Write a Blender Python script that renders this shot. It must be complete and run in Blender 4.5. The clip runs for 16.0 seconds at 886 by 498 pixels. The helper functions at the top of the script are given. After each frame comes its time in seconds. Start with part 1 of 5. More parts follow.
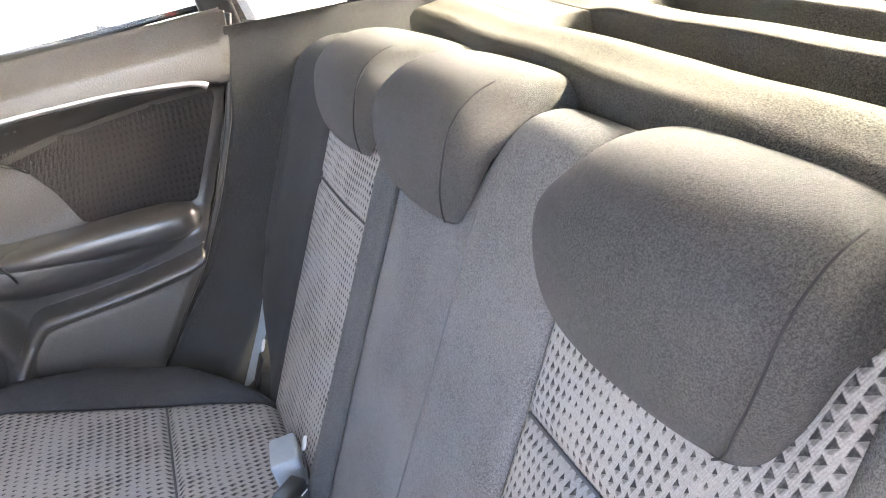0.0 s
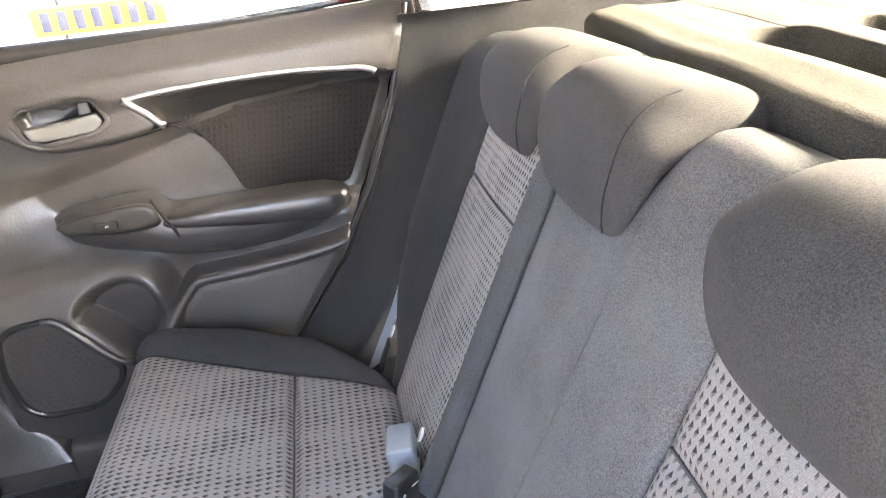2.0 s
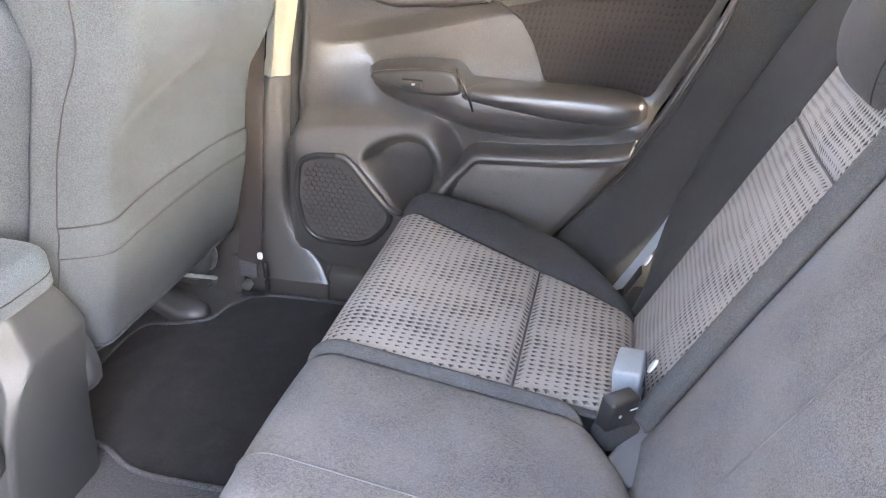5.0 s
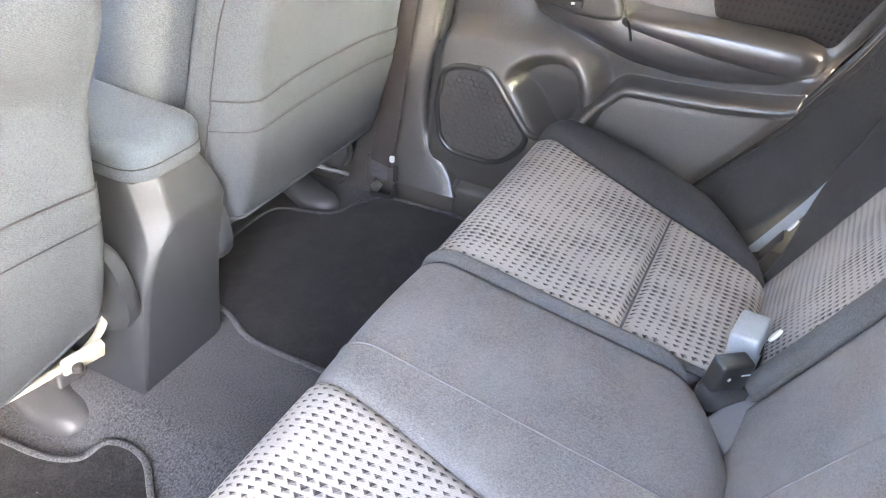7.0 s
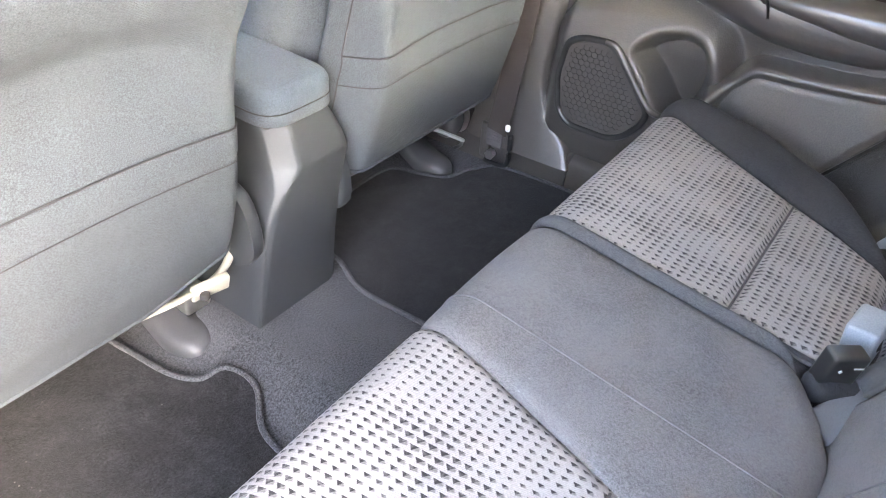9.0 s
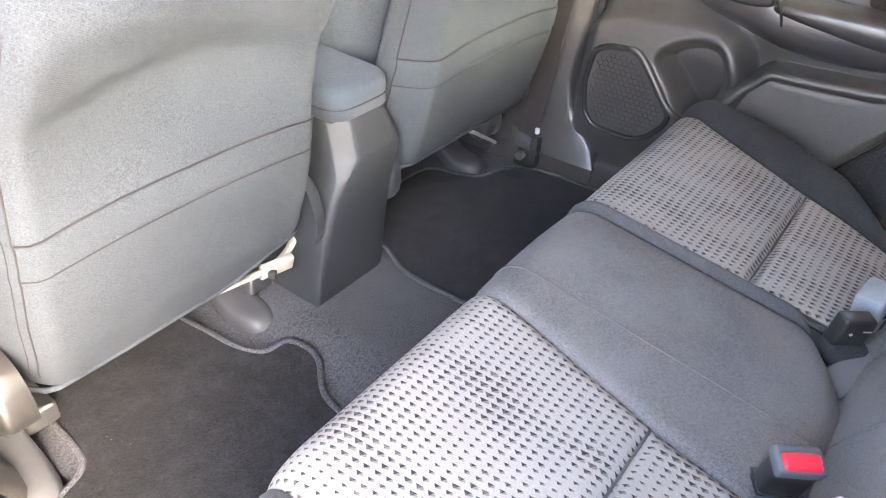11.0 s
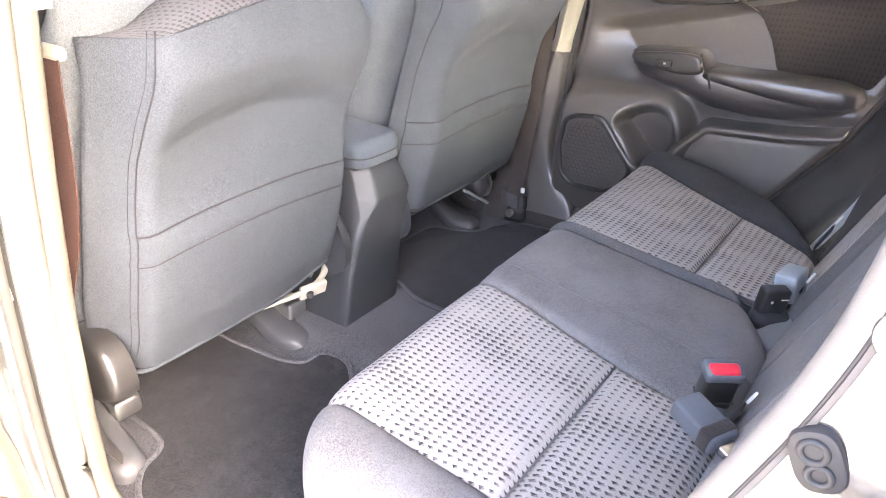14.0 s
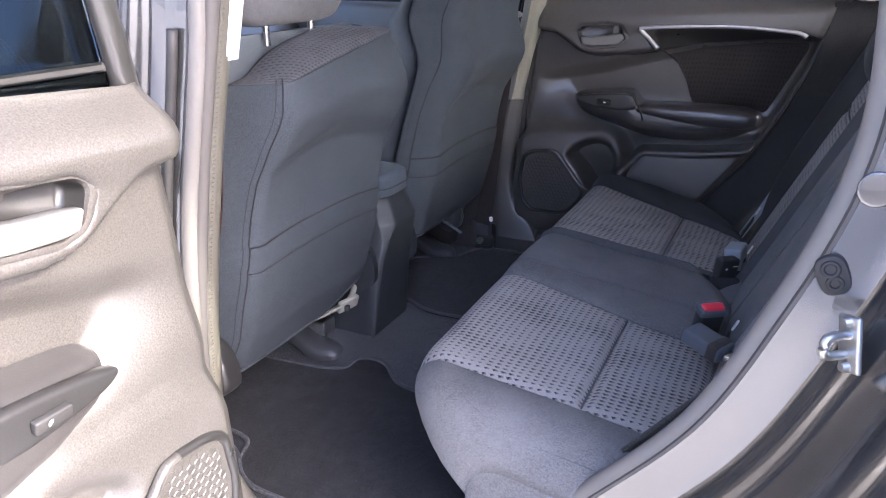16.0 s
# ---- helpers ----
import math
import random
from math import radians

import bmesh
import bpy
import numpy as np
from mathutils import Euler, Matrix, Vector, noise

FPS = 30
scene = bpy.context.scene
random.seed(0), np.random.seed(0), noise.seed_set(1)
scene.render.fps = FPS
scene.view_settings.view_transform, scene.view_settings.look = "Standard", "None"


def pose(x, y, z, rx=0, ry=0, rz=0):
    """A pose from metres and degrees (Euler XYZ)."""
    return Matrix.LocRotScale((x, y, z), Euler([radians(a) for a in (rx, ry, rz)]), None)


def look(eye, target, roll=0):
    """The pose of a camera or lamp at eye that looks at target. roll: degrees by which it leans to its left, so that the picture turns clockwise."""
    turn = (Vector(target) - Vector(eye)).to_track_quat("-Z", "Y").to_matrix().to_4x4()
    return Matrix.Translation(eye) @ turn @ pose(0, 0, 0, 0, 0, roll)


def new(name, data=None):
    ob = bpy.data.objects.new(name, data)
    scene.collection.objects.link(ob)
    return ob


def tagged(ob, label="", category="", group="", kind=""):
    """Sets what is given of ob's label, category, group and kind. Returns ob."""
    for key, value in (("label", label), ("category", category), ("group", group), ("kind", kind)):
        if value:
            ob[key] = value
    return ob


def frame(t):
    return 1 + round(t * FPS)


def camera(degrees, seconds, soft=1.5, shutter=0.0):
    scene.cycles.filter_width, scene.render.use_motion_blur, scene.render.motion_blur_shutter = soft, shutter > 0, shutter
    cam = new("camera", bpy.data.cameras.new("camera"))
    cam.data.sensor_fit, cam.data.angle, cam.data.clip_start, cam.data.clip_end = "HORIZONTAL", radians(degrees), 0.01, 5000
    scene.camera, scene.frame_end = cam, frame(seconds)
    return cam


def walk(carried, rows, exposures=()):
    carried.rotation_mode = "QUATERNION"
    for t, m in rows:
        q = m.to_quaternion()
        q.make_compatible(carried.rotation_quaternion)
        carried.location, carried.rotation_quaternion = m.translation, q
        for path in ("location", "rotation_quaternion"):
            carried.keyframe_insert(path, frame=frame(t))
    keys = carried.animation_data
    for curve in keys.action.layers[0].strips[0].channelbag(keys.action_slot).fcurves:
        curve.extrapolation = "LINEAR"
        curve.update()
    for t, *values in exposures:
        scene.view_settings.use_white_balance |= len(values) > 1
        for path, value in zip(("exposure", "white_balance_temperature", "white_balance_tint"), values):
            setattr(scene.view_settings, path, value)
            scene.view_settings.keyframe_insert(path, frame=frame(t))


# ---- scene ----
cam = camera(62.7, 16.0, 1.0)
PATH = [
    (0, (-0.574, -0.694, 0.826), (1.128, -1.283, -0.044), -9.4),
    (0.5, (-0.569, -0.689, 0.825), (1.16, -1.22, -0.029), -8.8),
    (1, (-0.561, -0.691, 0.822), (1.197, -1.144, -0.018), -8.3),
    (1.5, (-0.557, -0.688, 0.822), (1.228, -1.05, -0.005), -7.3),
    (2, (-0.554, -0.68, 0.818), (1.254, -0.937, 0.002), -6.1),
    (2.5, (-0.551, -0.673, 0.809), (1.272, -0.798, -0.003), -4.9),
    (3, (-0.552, -0.662, 0.803), (1.27, -0.649, -0.022), -3.6),
    (3.5, (-0.554, -0.65, 0.794), (1.255, -0.507, -0.046), -2.3),
    (4, (-0.555, -0.643, 0.789), (1.227, -0.384, -0.082), -1.2),
    (4.2, (-0.567, -0.632, 0.793), (1.202, -0.35, -0.098), -0.6),
    (6.5, (-0.552, -0.64, 0.771), (0.996, -0.034, -0.342), 4.4),
    (7, (-0.559, -0.635, 0.772), (0.933, 0.022, -0.386), 5.2),
    (7.5, (-0.563, -0.636, 0.768), (0.874, 0.082, -0.424), 5.4),
    (8, (-0.57, -0.635, 0.769), (0.816, 0.141, -0.447), 5.2),
    (8.5, (-0.578, -0.634, 0.77), (0.767, 0.191, -0.459), 5.0),
    (9, (-0.59, -0.644, 0.765), (0.729, 0.231, -0.457), 4.4),
    (9.5, (-0.604, -0.644, 0.771), (0.699, 0.25, -0.455), 4.1),
    (9.7, (-0.62, -0.644, 0.788), (0.671, 0.258, -0.445), 3.4),
    (12, (-0.773, -0.697, 0.779), (0.603, 0.23, -0.338), 4.5),
    (12.5, (-0.803, -0.714, 0.78), (0.593, 0.225, -0.302), 4.3),
    (13, (-0.839, -0.74, 0.783), (0.578, 0.219, -0.253), 3.7),
    (13.5, (-0.892, -0.779, 0.78), (0.546, 0.208, -0.199), 2.7),
    (14, (-0.959, -0.831, 0.782), (0.501, 0.187, -0.133), 1.3),
    (14.5, (-1.062, -0.876, 0.78), (0.429, 0.143, -0.078), 0.4),
    (15, (-1.145, -0.887, 0.772), (0.394, 0.099, -0.037), -0.2),
    (15.5, (-1.23, -0.844, 0.769), (0.364, 0.086, -0.001), -0.3),
    (16, (-1.323, -0.771, 0.778), (0.351, 0.041, 0.044), -0.1),
]
EXPOSURES = [(0, 5.19, 6650, 11), (2, 5.22, 6950, 13), (3, 5.46, 7070, 13), (4, 5.55, 6960, 14), (7, 5.79, 6940, 11), (9.5, 5.52, 6880, 11), (12.5, 5.22, 6840, 14), (13.5, 5.31, 6790, 16), (14, 5.22, 6810, 17), (14.5, 4.43, 6860, 17), (15.2, 3.56, 5980, 21), (16, 3.28, 5650, 20)]
walk(cam, [(t, look(eye, target, roll)) for t, eye, target, roll in PATH], EXPOSURES)

# ---- world, sun and sky ----
SUN_TO = Vector((-0.145, -1.0, 0.62)).normalized()
world = bpy.data.worlds.new("sky")
scene.world = world
world.use_nodes = True
wn = world.node_tree.nodes
sky = wn.new("ShaderNodeTexSky")
sky.sky_type = "NISHITA"
sky.sun_disc = False
sky.sun_elevation = math.asin(SUN_TO.z)
sky.sun_rotation = math.atan2(SUN_TO.x, SUN_TO.y)
sky.air_density, sky.dust_density, sky.ozone_density = 0.7, 4.0, 0.7
wn["Background"].inputs["Strength"].default_value = 0.15
world.node_tree.links.new(sky.outputs["Color"], wn["Background"].inputs["Color"])
sun = new("sun", bpy.data.lights.new("sun", "SUN"))
sun.data.energy, sun.data.angle, sun.data.color = 1.12, radians(0.6), (1.0, 0.94, 0.68)
sun.matrix_world = look((0, 0, 6), Vector((0, 0, 6)) - SUN_TO)

# ---- small tools ----


class Nodes:
    """A short way to write node materials."""

    def __init__(self, name):
        self.mat = bpy.data.materials.new(name)
        self.mat.use_nodes = True
        self.tree = self.mat.node_tree
        self.bsdf = self.tree.nodes["Principled BSDF"]
        self.coord = self.tree.nodes.new("ShaderNodeTexCoord")

    def put(self, socket, value):
        if isinstance(value, bpy.types.NodeSocket):
            self.tree.links.new(value, socket)
        elif socket.type == "RGBA":
            socket.default_value = (*value, 1.0) if len(value) == 3 else value
        else:
            socket.default_value = value

    def math(self, op, a, b=0.0, c=0.0):
        n = self.tree.nodes.new("ShaderNodeMath")
        n.operation = op
        for s, v in zip(n.inputs, (a, b, c)):
            self.put(s, v)
        return n.outputs[0]

    def noise(self, scale, detail=3.0, rough=0.6, vector=None, stretch=None):
        n = self.tree.nodes.new("ShaderNodeTexNoise")
        n.inputs["Scale"].default_value, n.inputs["Detail"].default_value, n.inputs["Roughness"].default_value = scale, detail, rough
        v = vector or self.coord.outputs["Object"]
        if stretch:
            m = self.tree.nodes.new("ShaderNodeMapping")
            m.inputs["Scale"].default_value = stretch
            self.tree.links.new(v, m.inputs["Vector"])
            v = m.outputs[0]
        self.tree.links.new(v, n.inputs["Vector"])
        return n.outputs["Fac"]

    def voronoi(self, scale, feature="F1", vector=None, out="Distance", randomness=1.0):
        n = self.tree.nodes.new("ShaderNodeTexVoronoi")
        n.feature = feature
        n.inputs["Scale"].default_value = scale
        n.inputs["Randomness"].default_value = randomness
        self.tree.links.new(vector or self.coord.outputs["Object"], n.inputs["Vector"])
        return n.outputs[out]

    def mix(self, fac, a, b):
        n = self.tree.nodes.new("ShaderNodeMix")
        n.data_type = "RGBA"
        self.put(n.inputs[0], fac)
        self.put(n.inputs[6], a)
        self.put(n.inputs[7], b)
        return n.outputs[2]

    def ramp(self, fac, lo, hi, out_lo=0.0, out_hi=1.0):
        n = self.tree.nodes.new("ShaderNodeMapRange")
        for k, v in zip(("Value", "From Min", "From Max", "To Min", "To Max"), (fac, lo, hi, out_lo, out_hi)):
            self.put(n.inputs[k], v)
        return n.outputs[0]

    def bump(self, height, strength=0.3, distance=0.001, after=None):
        n = self.tree.nodes.new("ShaderNodeBump")
        n.inputs["Strength"].default_value, n.inputs["Distance"].default_value = strength, distance
        self.put(n.inputs["Height"], height)
        if after is not None:
            self.tree.links.new(after, n.inputs["Normal"])
        return n.outputs[0]

    def finish(self, colour, rough=0.6, metal=0.0, normal=None, sheen=0.0, coat=0.0, specular=0.5, transmission=0.0, coat_rough=0.06):
        b = self.bsdf.inputs
        self.put(b["Base Color"], colour)
        self.put(b["Roughness"], rough)
        b["Metallic"].default_value = metal
        b["Sheen Weight"].default_value = sheen
        b["Sheen Roughness"].default_value = 0.45
        b["Coat Weight"].default_value = coat
        b["Coat Roughness"].default_value = coat_rough
        b["Specular IOR Level"].default_value = specular
        b["Transmission Weight"].default_value = transmission
        if normal is not None:
            self.tree.links.new(normal, b["Normal"])
        return self.mat


def tint(c, k):
    return tuple(min(1.0, v * k) for v in c)


def knit(name, c, grain=1000.0, sheen=0.25, stain=0.25, depth=0.45):
    """Plain seat cloth: fine short fibres, faint pile marks."""
    n = Nodes(name)
    fine, mid, big = n.noise(grain, 2, 0.75), n.noise(grain * 0.62, 3, 0.8, stretch=(1.0, 0.5, 1.0)), n.noise(9, 4, 0.65)
    a = n.mix(n.ramp(n.math("ADD", n.math("MULTIPLY", fine, 0.55), n.math("MULTIPLY", mid, 0.45)), 0.41, 0.59), tint(c, 1.0 - depth), tint(c, 1.0 + depth))
    speck = n.math("MULTIPLY", n.ramp(n.voronoi(60), 0.055, 0.035), n.ramp(n.noise(11, 2), 0.58, 0.66))
    a = n.mix(n.math("MULTIPLY", speck, 0.45), a, tint(c, 4.0))
    b = n.mix(n.math("MULTIPLY", n.ramp(big, 0.35, 0.7), stain), a, tint(c, 1.7))
    h = n.math("ADD", n.math("MULTIPLY", fine, 0.7), n.math("MULTIPLY", mid, 0.3))
    return n.finish(b, 0.92, normal=n.bump(h, 0.6, 0.0014), sheen=sheen, specular=0.25)


def twill(name, c):
    """Ribbed cloth of the front seats' backs: thin slanted threads."""
    n = Nodes(name)
    uv = n.coord.outputs["UV"]
    sep = n.tree.nodes.new("ShaderNodeSeparateXYZ")
    n.tree.links.new(uv, sep.inputs[0])
    s = n.math("ADD", n.math("MULTIPLY", sep.outputs[0], 260.0), n.math("MULTIPLY", sep.outputs[1], 430.0))
    line = n.math("ABSOLUTE", n.math("SUBTRACT", n.math("FRACT", s), 0.5))
    fine, big = n.noise(620, 2, 0.7), n.noise(7, 4, 0.65)
    a = n.mix(n.ramp(fine, 0.3, 0.7), tint(c, 0.58), tint(c, 1.42))
    a = n.mix(n.math("MULTIPLY", line, 0.4), a, tint(c, 0.55))
    a = n.mix(n.math("MULTIPLY", n.ramp(big, 0.4, 0.75), 0.3), a, tint(c, 1.5))
    return n.finish(a, 0.9, normal=n.bump(n.math("ADD", n.math("MULTIPLY", line, 0.4), fine), 0.35, 0.0012), sheen=0.0, specular=0.2)


def weave(name, light, dark, pu=0.0094, pv=0.0121):
    """Seat cloth with rows of small woven darts: a dark point with a paler tail; UV in metres."""
    n = Nodes(name)
    sep = n.tree.nodes.new("ShaderNodeSeparateXYZ")
    n.tree.links.new(n.coord.outputs["UV"], sep.inputs[0])
    u, v = sep.outputs[0], sep.outputs[1]
    u = n.math("ADD", u, n.math("MULTIPLY", n.math("SUBTRACT", n.noise(300, 2), 0.5), 0.0011))
    v = n.math("ADD", v, n.math("MULTIPLY", n.math("SUBTRACT", n.noise(340, 2), 0.5), 0.0009))
    rv = n.math("DIVIDE", v, pv)
    fv = n.math("FRACT", rv)
    # each row stands a little aside of the one behind it
    shift = n.math("MULTIPLY", n.math("FLOOR", rv), 0.21)
    fu = n.math("FRACT", n.math("ADD", n.math("DIVIDE", u, pu), shift))
    # the darts swell and shrink in slanting drifts across the cloth
    drift = n.noise(17, 2, 0.5, vector=n.coord.outputs["UV"], stretch=(1.0, 0.6, 1.0))
    size = n.ramp(drift, 0.36, 0.64, 0.55, 1.12)
    p = n.math("DIVIDE", n.math("SUBTRACT", fu, 0.60), size)
    q = n.math("DIVIDE", n.math("SUBTRACT", 0.97, fv), size)

    def edge(a, b, c, lo=-0.02, hi=0.03):
        """Inside of the line a p + b q + c = 0."""
        return n.ramp(n.math("ADD", n.math("MULTIPLY", p, a), n.math("ADD", n.math("MULTIPLY", q, b), c)), lo, hi)
    head = n.math("MULTIPLY", n.math("MULTIPLY", edge(0.40, 0.50, 0.0), edge(-0.74, 0.20, 0.0)), edge(0.34, -0.70, 0.45))
    tail = n.math("MULTIPLY", n.math("MULTIPLY", edge(0.60, -0.35, 0.44, -0.03, 0.06), edge(-0.26, -0.35, 0.311, -0.03, 0.06)), edge(-0.34, 0.70, -0.45))
    thread = n.math("ABSOLUTE", n.math("SUBTRACT", n.math("FRACT", n.math("ADD", n.math("MULTIPLY", u, 520.0), n.math("MULTIPLY", v, 180.0))), 0.5))
    fine, big = n.noise(1000, 2, 0.7), n.noise(8, 4, 0.65)
    ground = n.mix(n.ramp(n.math("ADD", n.math("MULTIPLY", fine, 0.5), n.math("MULTIPLY", n.noise(520, 3, 0.8), 0.5)), 0.38, 0.62), tint(light, 0.72), tint(light, 1.12))
    ground = n.mix(n.math("MULTIPLY", thread, 0.35), ground, tint(light, 0.6))
    ground = n.mix(n.math("MULTIPLY", n.ramp(big, 0.42, 0.72), 0.4), ground, tint(light, 0.68))
    ground = n.mix(n.math("MULTIPLY", tail, 0.74), ground, tint(light, 0.28))
    col = n.mix(n.math("MULTIPLY", head, n.ramp(n.noise(190, 2), 0.25, 0.55, 0.6, 1.0)), ground, dark)
    h = n.math("SUBTRACT", n.math("ADD", thread, n.math("MULTIPLY", fine, 0.6)), n.math("ADD", n.math("MULTIPLY", head, 0.8), n.math("MULTIPLY", tail, 0.3)))
    return n.finish(col, 0.88, normal=n.bump(h, 0.4, 0.001), sheen=0.06, specular=0.2)


def plastic(name, c, rough=0.45, grain=420.0, bumpy=0.25, specular=0.5, dust=0.15, film=0.0, fleck=0.15):
    """Moulded trim with a fine leather-like grain; film is a satin top layer."""
    n = Nodes(name)
    cell, big = n.voronoi(grain), n.noise(11, 4, 0.6)
    a = n.mix(n.ramp(n.noise(grain * 1.7, 2), 0.3, 0.7), tint(c, 1.0 - fleck), tint(c, 1.0 + fleck))
    a = n.mix(n.math("MULTIPLY", n.ramp(big, 0.45, 0.8), dust), a, tint(c, 2.0))
    r = n.ramp(big, 0.3, 0.75, max(rough, 0.27), max(rough, 0.27) + 0.10)
    return n.finish(a, r, normal=n.bump(cell, bumpy, 0.0006), specular=specular, coat=film, coat_rough=0.20)


def carpet(name, c, grain=640.0, mid=330.0, dusty=0.0):
    n = Nodes(name)
    fine, tuft, big = n.noise(grain, 3, 0.75), n.voronoi(520), n.noise(6, 5, 0.7)
    a = n.mix(n.ramp(n.math("ADD", n.math("MULTIPLY", fine, 0.5), n.math("MULTIPLY", n.noise(mid, 3, 0.8), 0.5)), 0.41, 0.60), tint(c, 0.3), tint(c, 1.95))
    speck = n.math("MULTIPLY", n.ramp(n.voronoi(75), 0.10, 0.06), n.ramp(n.noise(14, 2), 0.55, 0.65))
    a = n.mix(n.math("MULTIPLY", speck, 0.5), a, (0.30, 0.29, 0.27))
    a = n.mix(n.math("MULTIPLY", n.ramp(big, 0.45, 0.75), 0.5), a, tint(c, 1.7))
    if dusty:
        haze = n.math("MULTIPLY", n.ramp(n.noise(26, 6, 0.75), 0.46, 0.74), n.ramp(n.noise(mid * 0.8, 3, 0.8), 0.40, 0.62))
        a = n.mix(n.math("MULTIPLY", haze, dusty), a, (0.103, 0.106, 0.110))
    return n.finish(a, 0.97, normal=n.bump(n.math("ADD", fine, n.math("MULTIPLY", tuft, 0.4)), 0.6, 0.0016), sheen=0.15, specular=0.1)


def metal(name, c, rough=0.25, wear=0.1):
    n = Nodes(name)
    big = n.noise(30, 4)
    return n.finish(n.mix(n.ramp(big, 0.4, 0.7), c, tint(c, 0.8)), n.ramp(big, 0.3, 0.7, rough, rough + wear), metal=1.0)


def paint(name, c):
    """Metallic car paint under clear coat."""
    n = Nodes(name)
    big = n.noise(5, 3)
    a = n.mix(n.ramp(n.noise(1500, 1), 0.4, 0.6), tint(c, 0.92), tint(c, 1.15))
    a = n.mix(n.math("MULTIPLY", n.ramp(big, 0.45, 0.8), 0.12), a, tint(c, 0.7))
    return n.finish(a, 0.23, metal=0.88, coat=1.0, coat_rough=0.015)


def plain(name, c, rough=0.5, specular=0.5, vary=0.12):
    n = Nodes(name)
    return n.finish(n.mix(n.ramp(n.noise(40, 4), 0.35, 0.7), tint(c, 1 - vary), tint(c, 1 + vary)), rough, specular=specular)


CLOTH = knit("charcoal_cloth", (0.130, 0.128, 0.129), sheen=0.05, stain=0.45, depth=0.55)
# darker copy of the charcoal: the far bolsters' shade is in the colour
CLOTH_DARK = knit("shaded_dark_cloth", (0.043, 0.042, 0.043), sheen=0.05)
CLOTH_HEAD = knit("headrest_cloth", (0.058, 0.056, 0.055), 1200, sheen=0.05, depth=0.5)
# the blue of sky light on the lid is mixed into its colour
CLOTH_LID = knit("sky_tinted_lid_cloth", (0.060, 0.074, 0.092), sheen=0.05)
# lighter than the twill: light from the door opening is put into the colour
CLOTH_SIDE = knit("lightened_side_cloth", (0.102, 0.114, 0.124), sheen=0.05, stain=0.3)
CLOTH_EDGE = knit("edge_roll_cloth", (0.086, 0.087, 0.089), sheen=0.05)
TWILL = twill("seat_back_twill", (0.051, 0.058, 0.066))
WEAVE = weave("dart_weave", (0.362, 0.340, 0.330), (0.036, 0.034, 0.036))
WEAVE_BAND = weave("dark_band_weave", (0.10, 0.10, 0.108), (0.03, 0.03, 0.033))
WEAVE_DOOR = weave("door_weave", (0.050, 0.043, 0.040), (0.036, 0.031, 0.029))
TRIM = plastic("black_moulded_trim", (0.066, 0.060, 0.054), 0.36, grain=330.0, bumpy=0.34, specular=0.8, film=0.5, fleck=0.42)
ARM = plastic("satin_armrest_trim", (0.046, 0.042, 0.040), 0.31, bumpy=0.15, specular=0.9, film=0.6)
TRIM_SOFT = plastic("soft_upper_trim", (0.085, 0.08, 0.076), 0.42, specular=0.6)
TRIM_GLOSS = plastic("satin_black_trim", (0.024, 0.023, 0.022), 0.27, bumpy=0.08, specular=0.8, film=0.2)
RAIL_GREY = plastic("grey_rail_cover", (0.062, 0.063, 0.067), 0.36, bumpy=0.10, specular=0.5)
CONSOLE = plastic("grey_console_trim", (0.033, 0.036, 0.040), 0.42, bumpy=0.10, specular=0.42)
GREYBOX = plastic("grey_buckle_plastic", (0.30, 0.33, 0.36), 0.5, bumpy=0.1)
GREYBOX_DARK = plastic("dark_grey_buckle_plastic", (0.10, 0.11, 0.125), 0.45, bumpy=0.1)
CARPET = carpet("grey_carpet", (0.064, 0.065, 0.070), dusty=0.2)
MAT = carpet("dark_mat_pile", (0.0160, 0.0155, 0.0168), 700, 360.0, 0.40)
SHELF = carpet("shelf_carpet", (0.054, 0.051, 0.046), 1000, 640.0)
SHELF.node_tree.nodes["Principled BSDF"].inputs["Sheen Weight"].default_value = 0.0
LINING = carpet("wheel_arch_felt", (0.044, 0.043, 0.042), 1000, 640.0)
HEADLINER = knit("pale_headliner", (0.66, 0.63, 0.58), stain=0.1)
SILVER = plastic("silver_painted_lever", (0.17, 0.166, 0.158), 0.36, bumpy=0.0, specular=0.7)
CHROME = metal("satin_chrome", (0.75, 0.74, 0.72), 0.14, 0.08)
STEEL = metal("zinc_plated_steel", (0.62, 0.62, 0.6), 0.31)
GALV = plain("cream_undercoated_steel", (0.42, 0.40, 0.33), 0.5)
PALE = plastic("cream_pillar_trim", (0.24, 0.225, 0.18), 0.5)
PAINT = paint("silver_blue_paint", (0.180, 0.177, 0.176))
BLACK = plain("matt_black_strip", (0.012, 0.012, 0.012), 0.5)
RUBBER = plain("black_rubber", (0.035, 0.033, 0.032), 0.6)
FLANGE = plastic("cream_flange_rubber", (0.095, 0.088, 0.070), 0.5)
LOBE = plastic("grey_pink_seal", (0.088, 0.080, 0.075), 0.6, grain=900.0, bumpy=0.08, dust=0.1)
SEAL = plastic("grey_rubber_seal", (0.155, 0.145, 0.132), 0.55, grain=900.0, bumpy=0.1, dust=0.1)
RED = plain("red_release_button", (0.75, 0.03, 0.06), 0.35)
WHITE = plain("white_plastic", (0.75, 0.75, 0.72), 0.4)
WEBBING = knit("belt_webbing", (0.045, 0.037, 0.034), 1500, sheen=0.2)
ZINC = plain("dull_zinc", (0.50, 0.51, 0.53), 0.35, 0.8)
STITCH = plain("seam_thread", (0.022, 0.022, 0.024), 0.9)
SEAM_GREY = plain("grey_seam_thread", (0.10, 0.098, 0.102), 0.9)
SATIN = metal("satin_silver_strip", (0.62, 0.61, 0.59), 0.33)
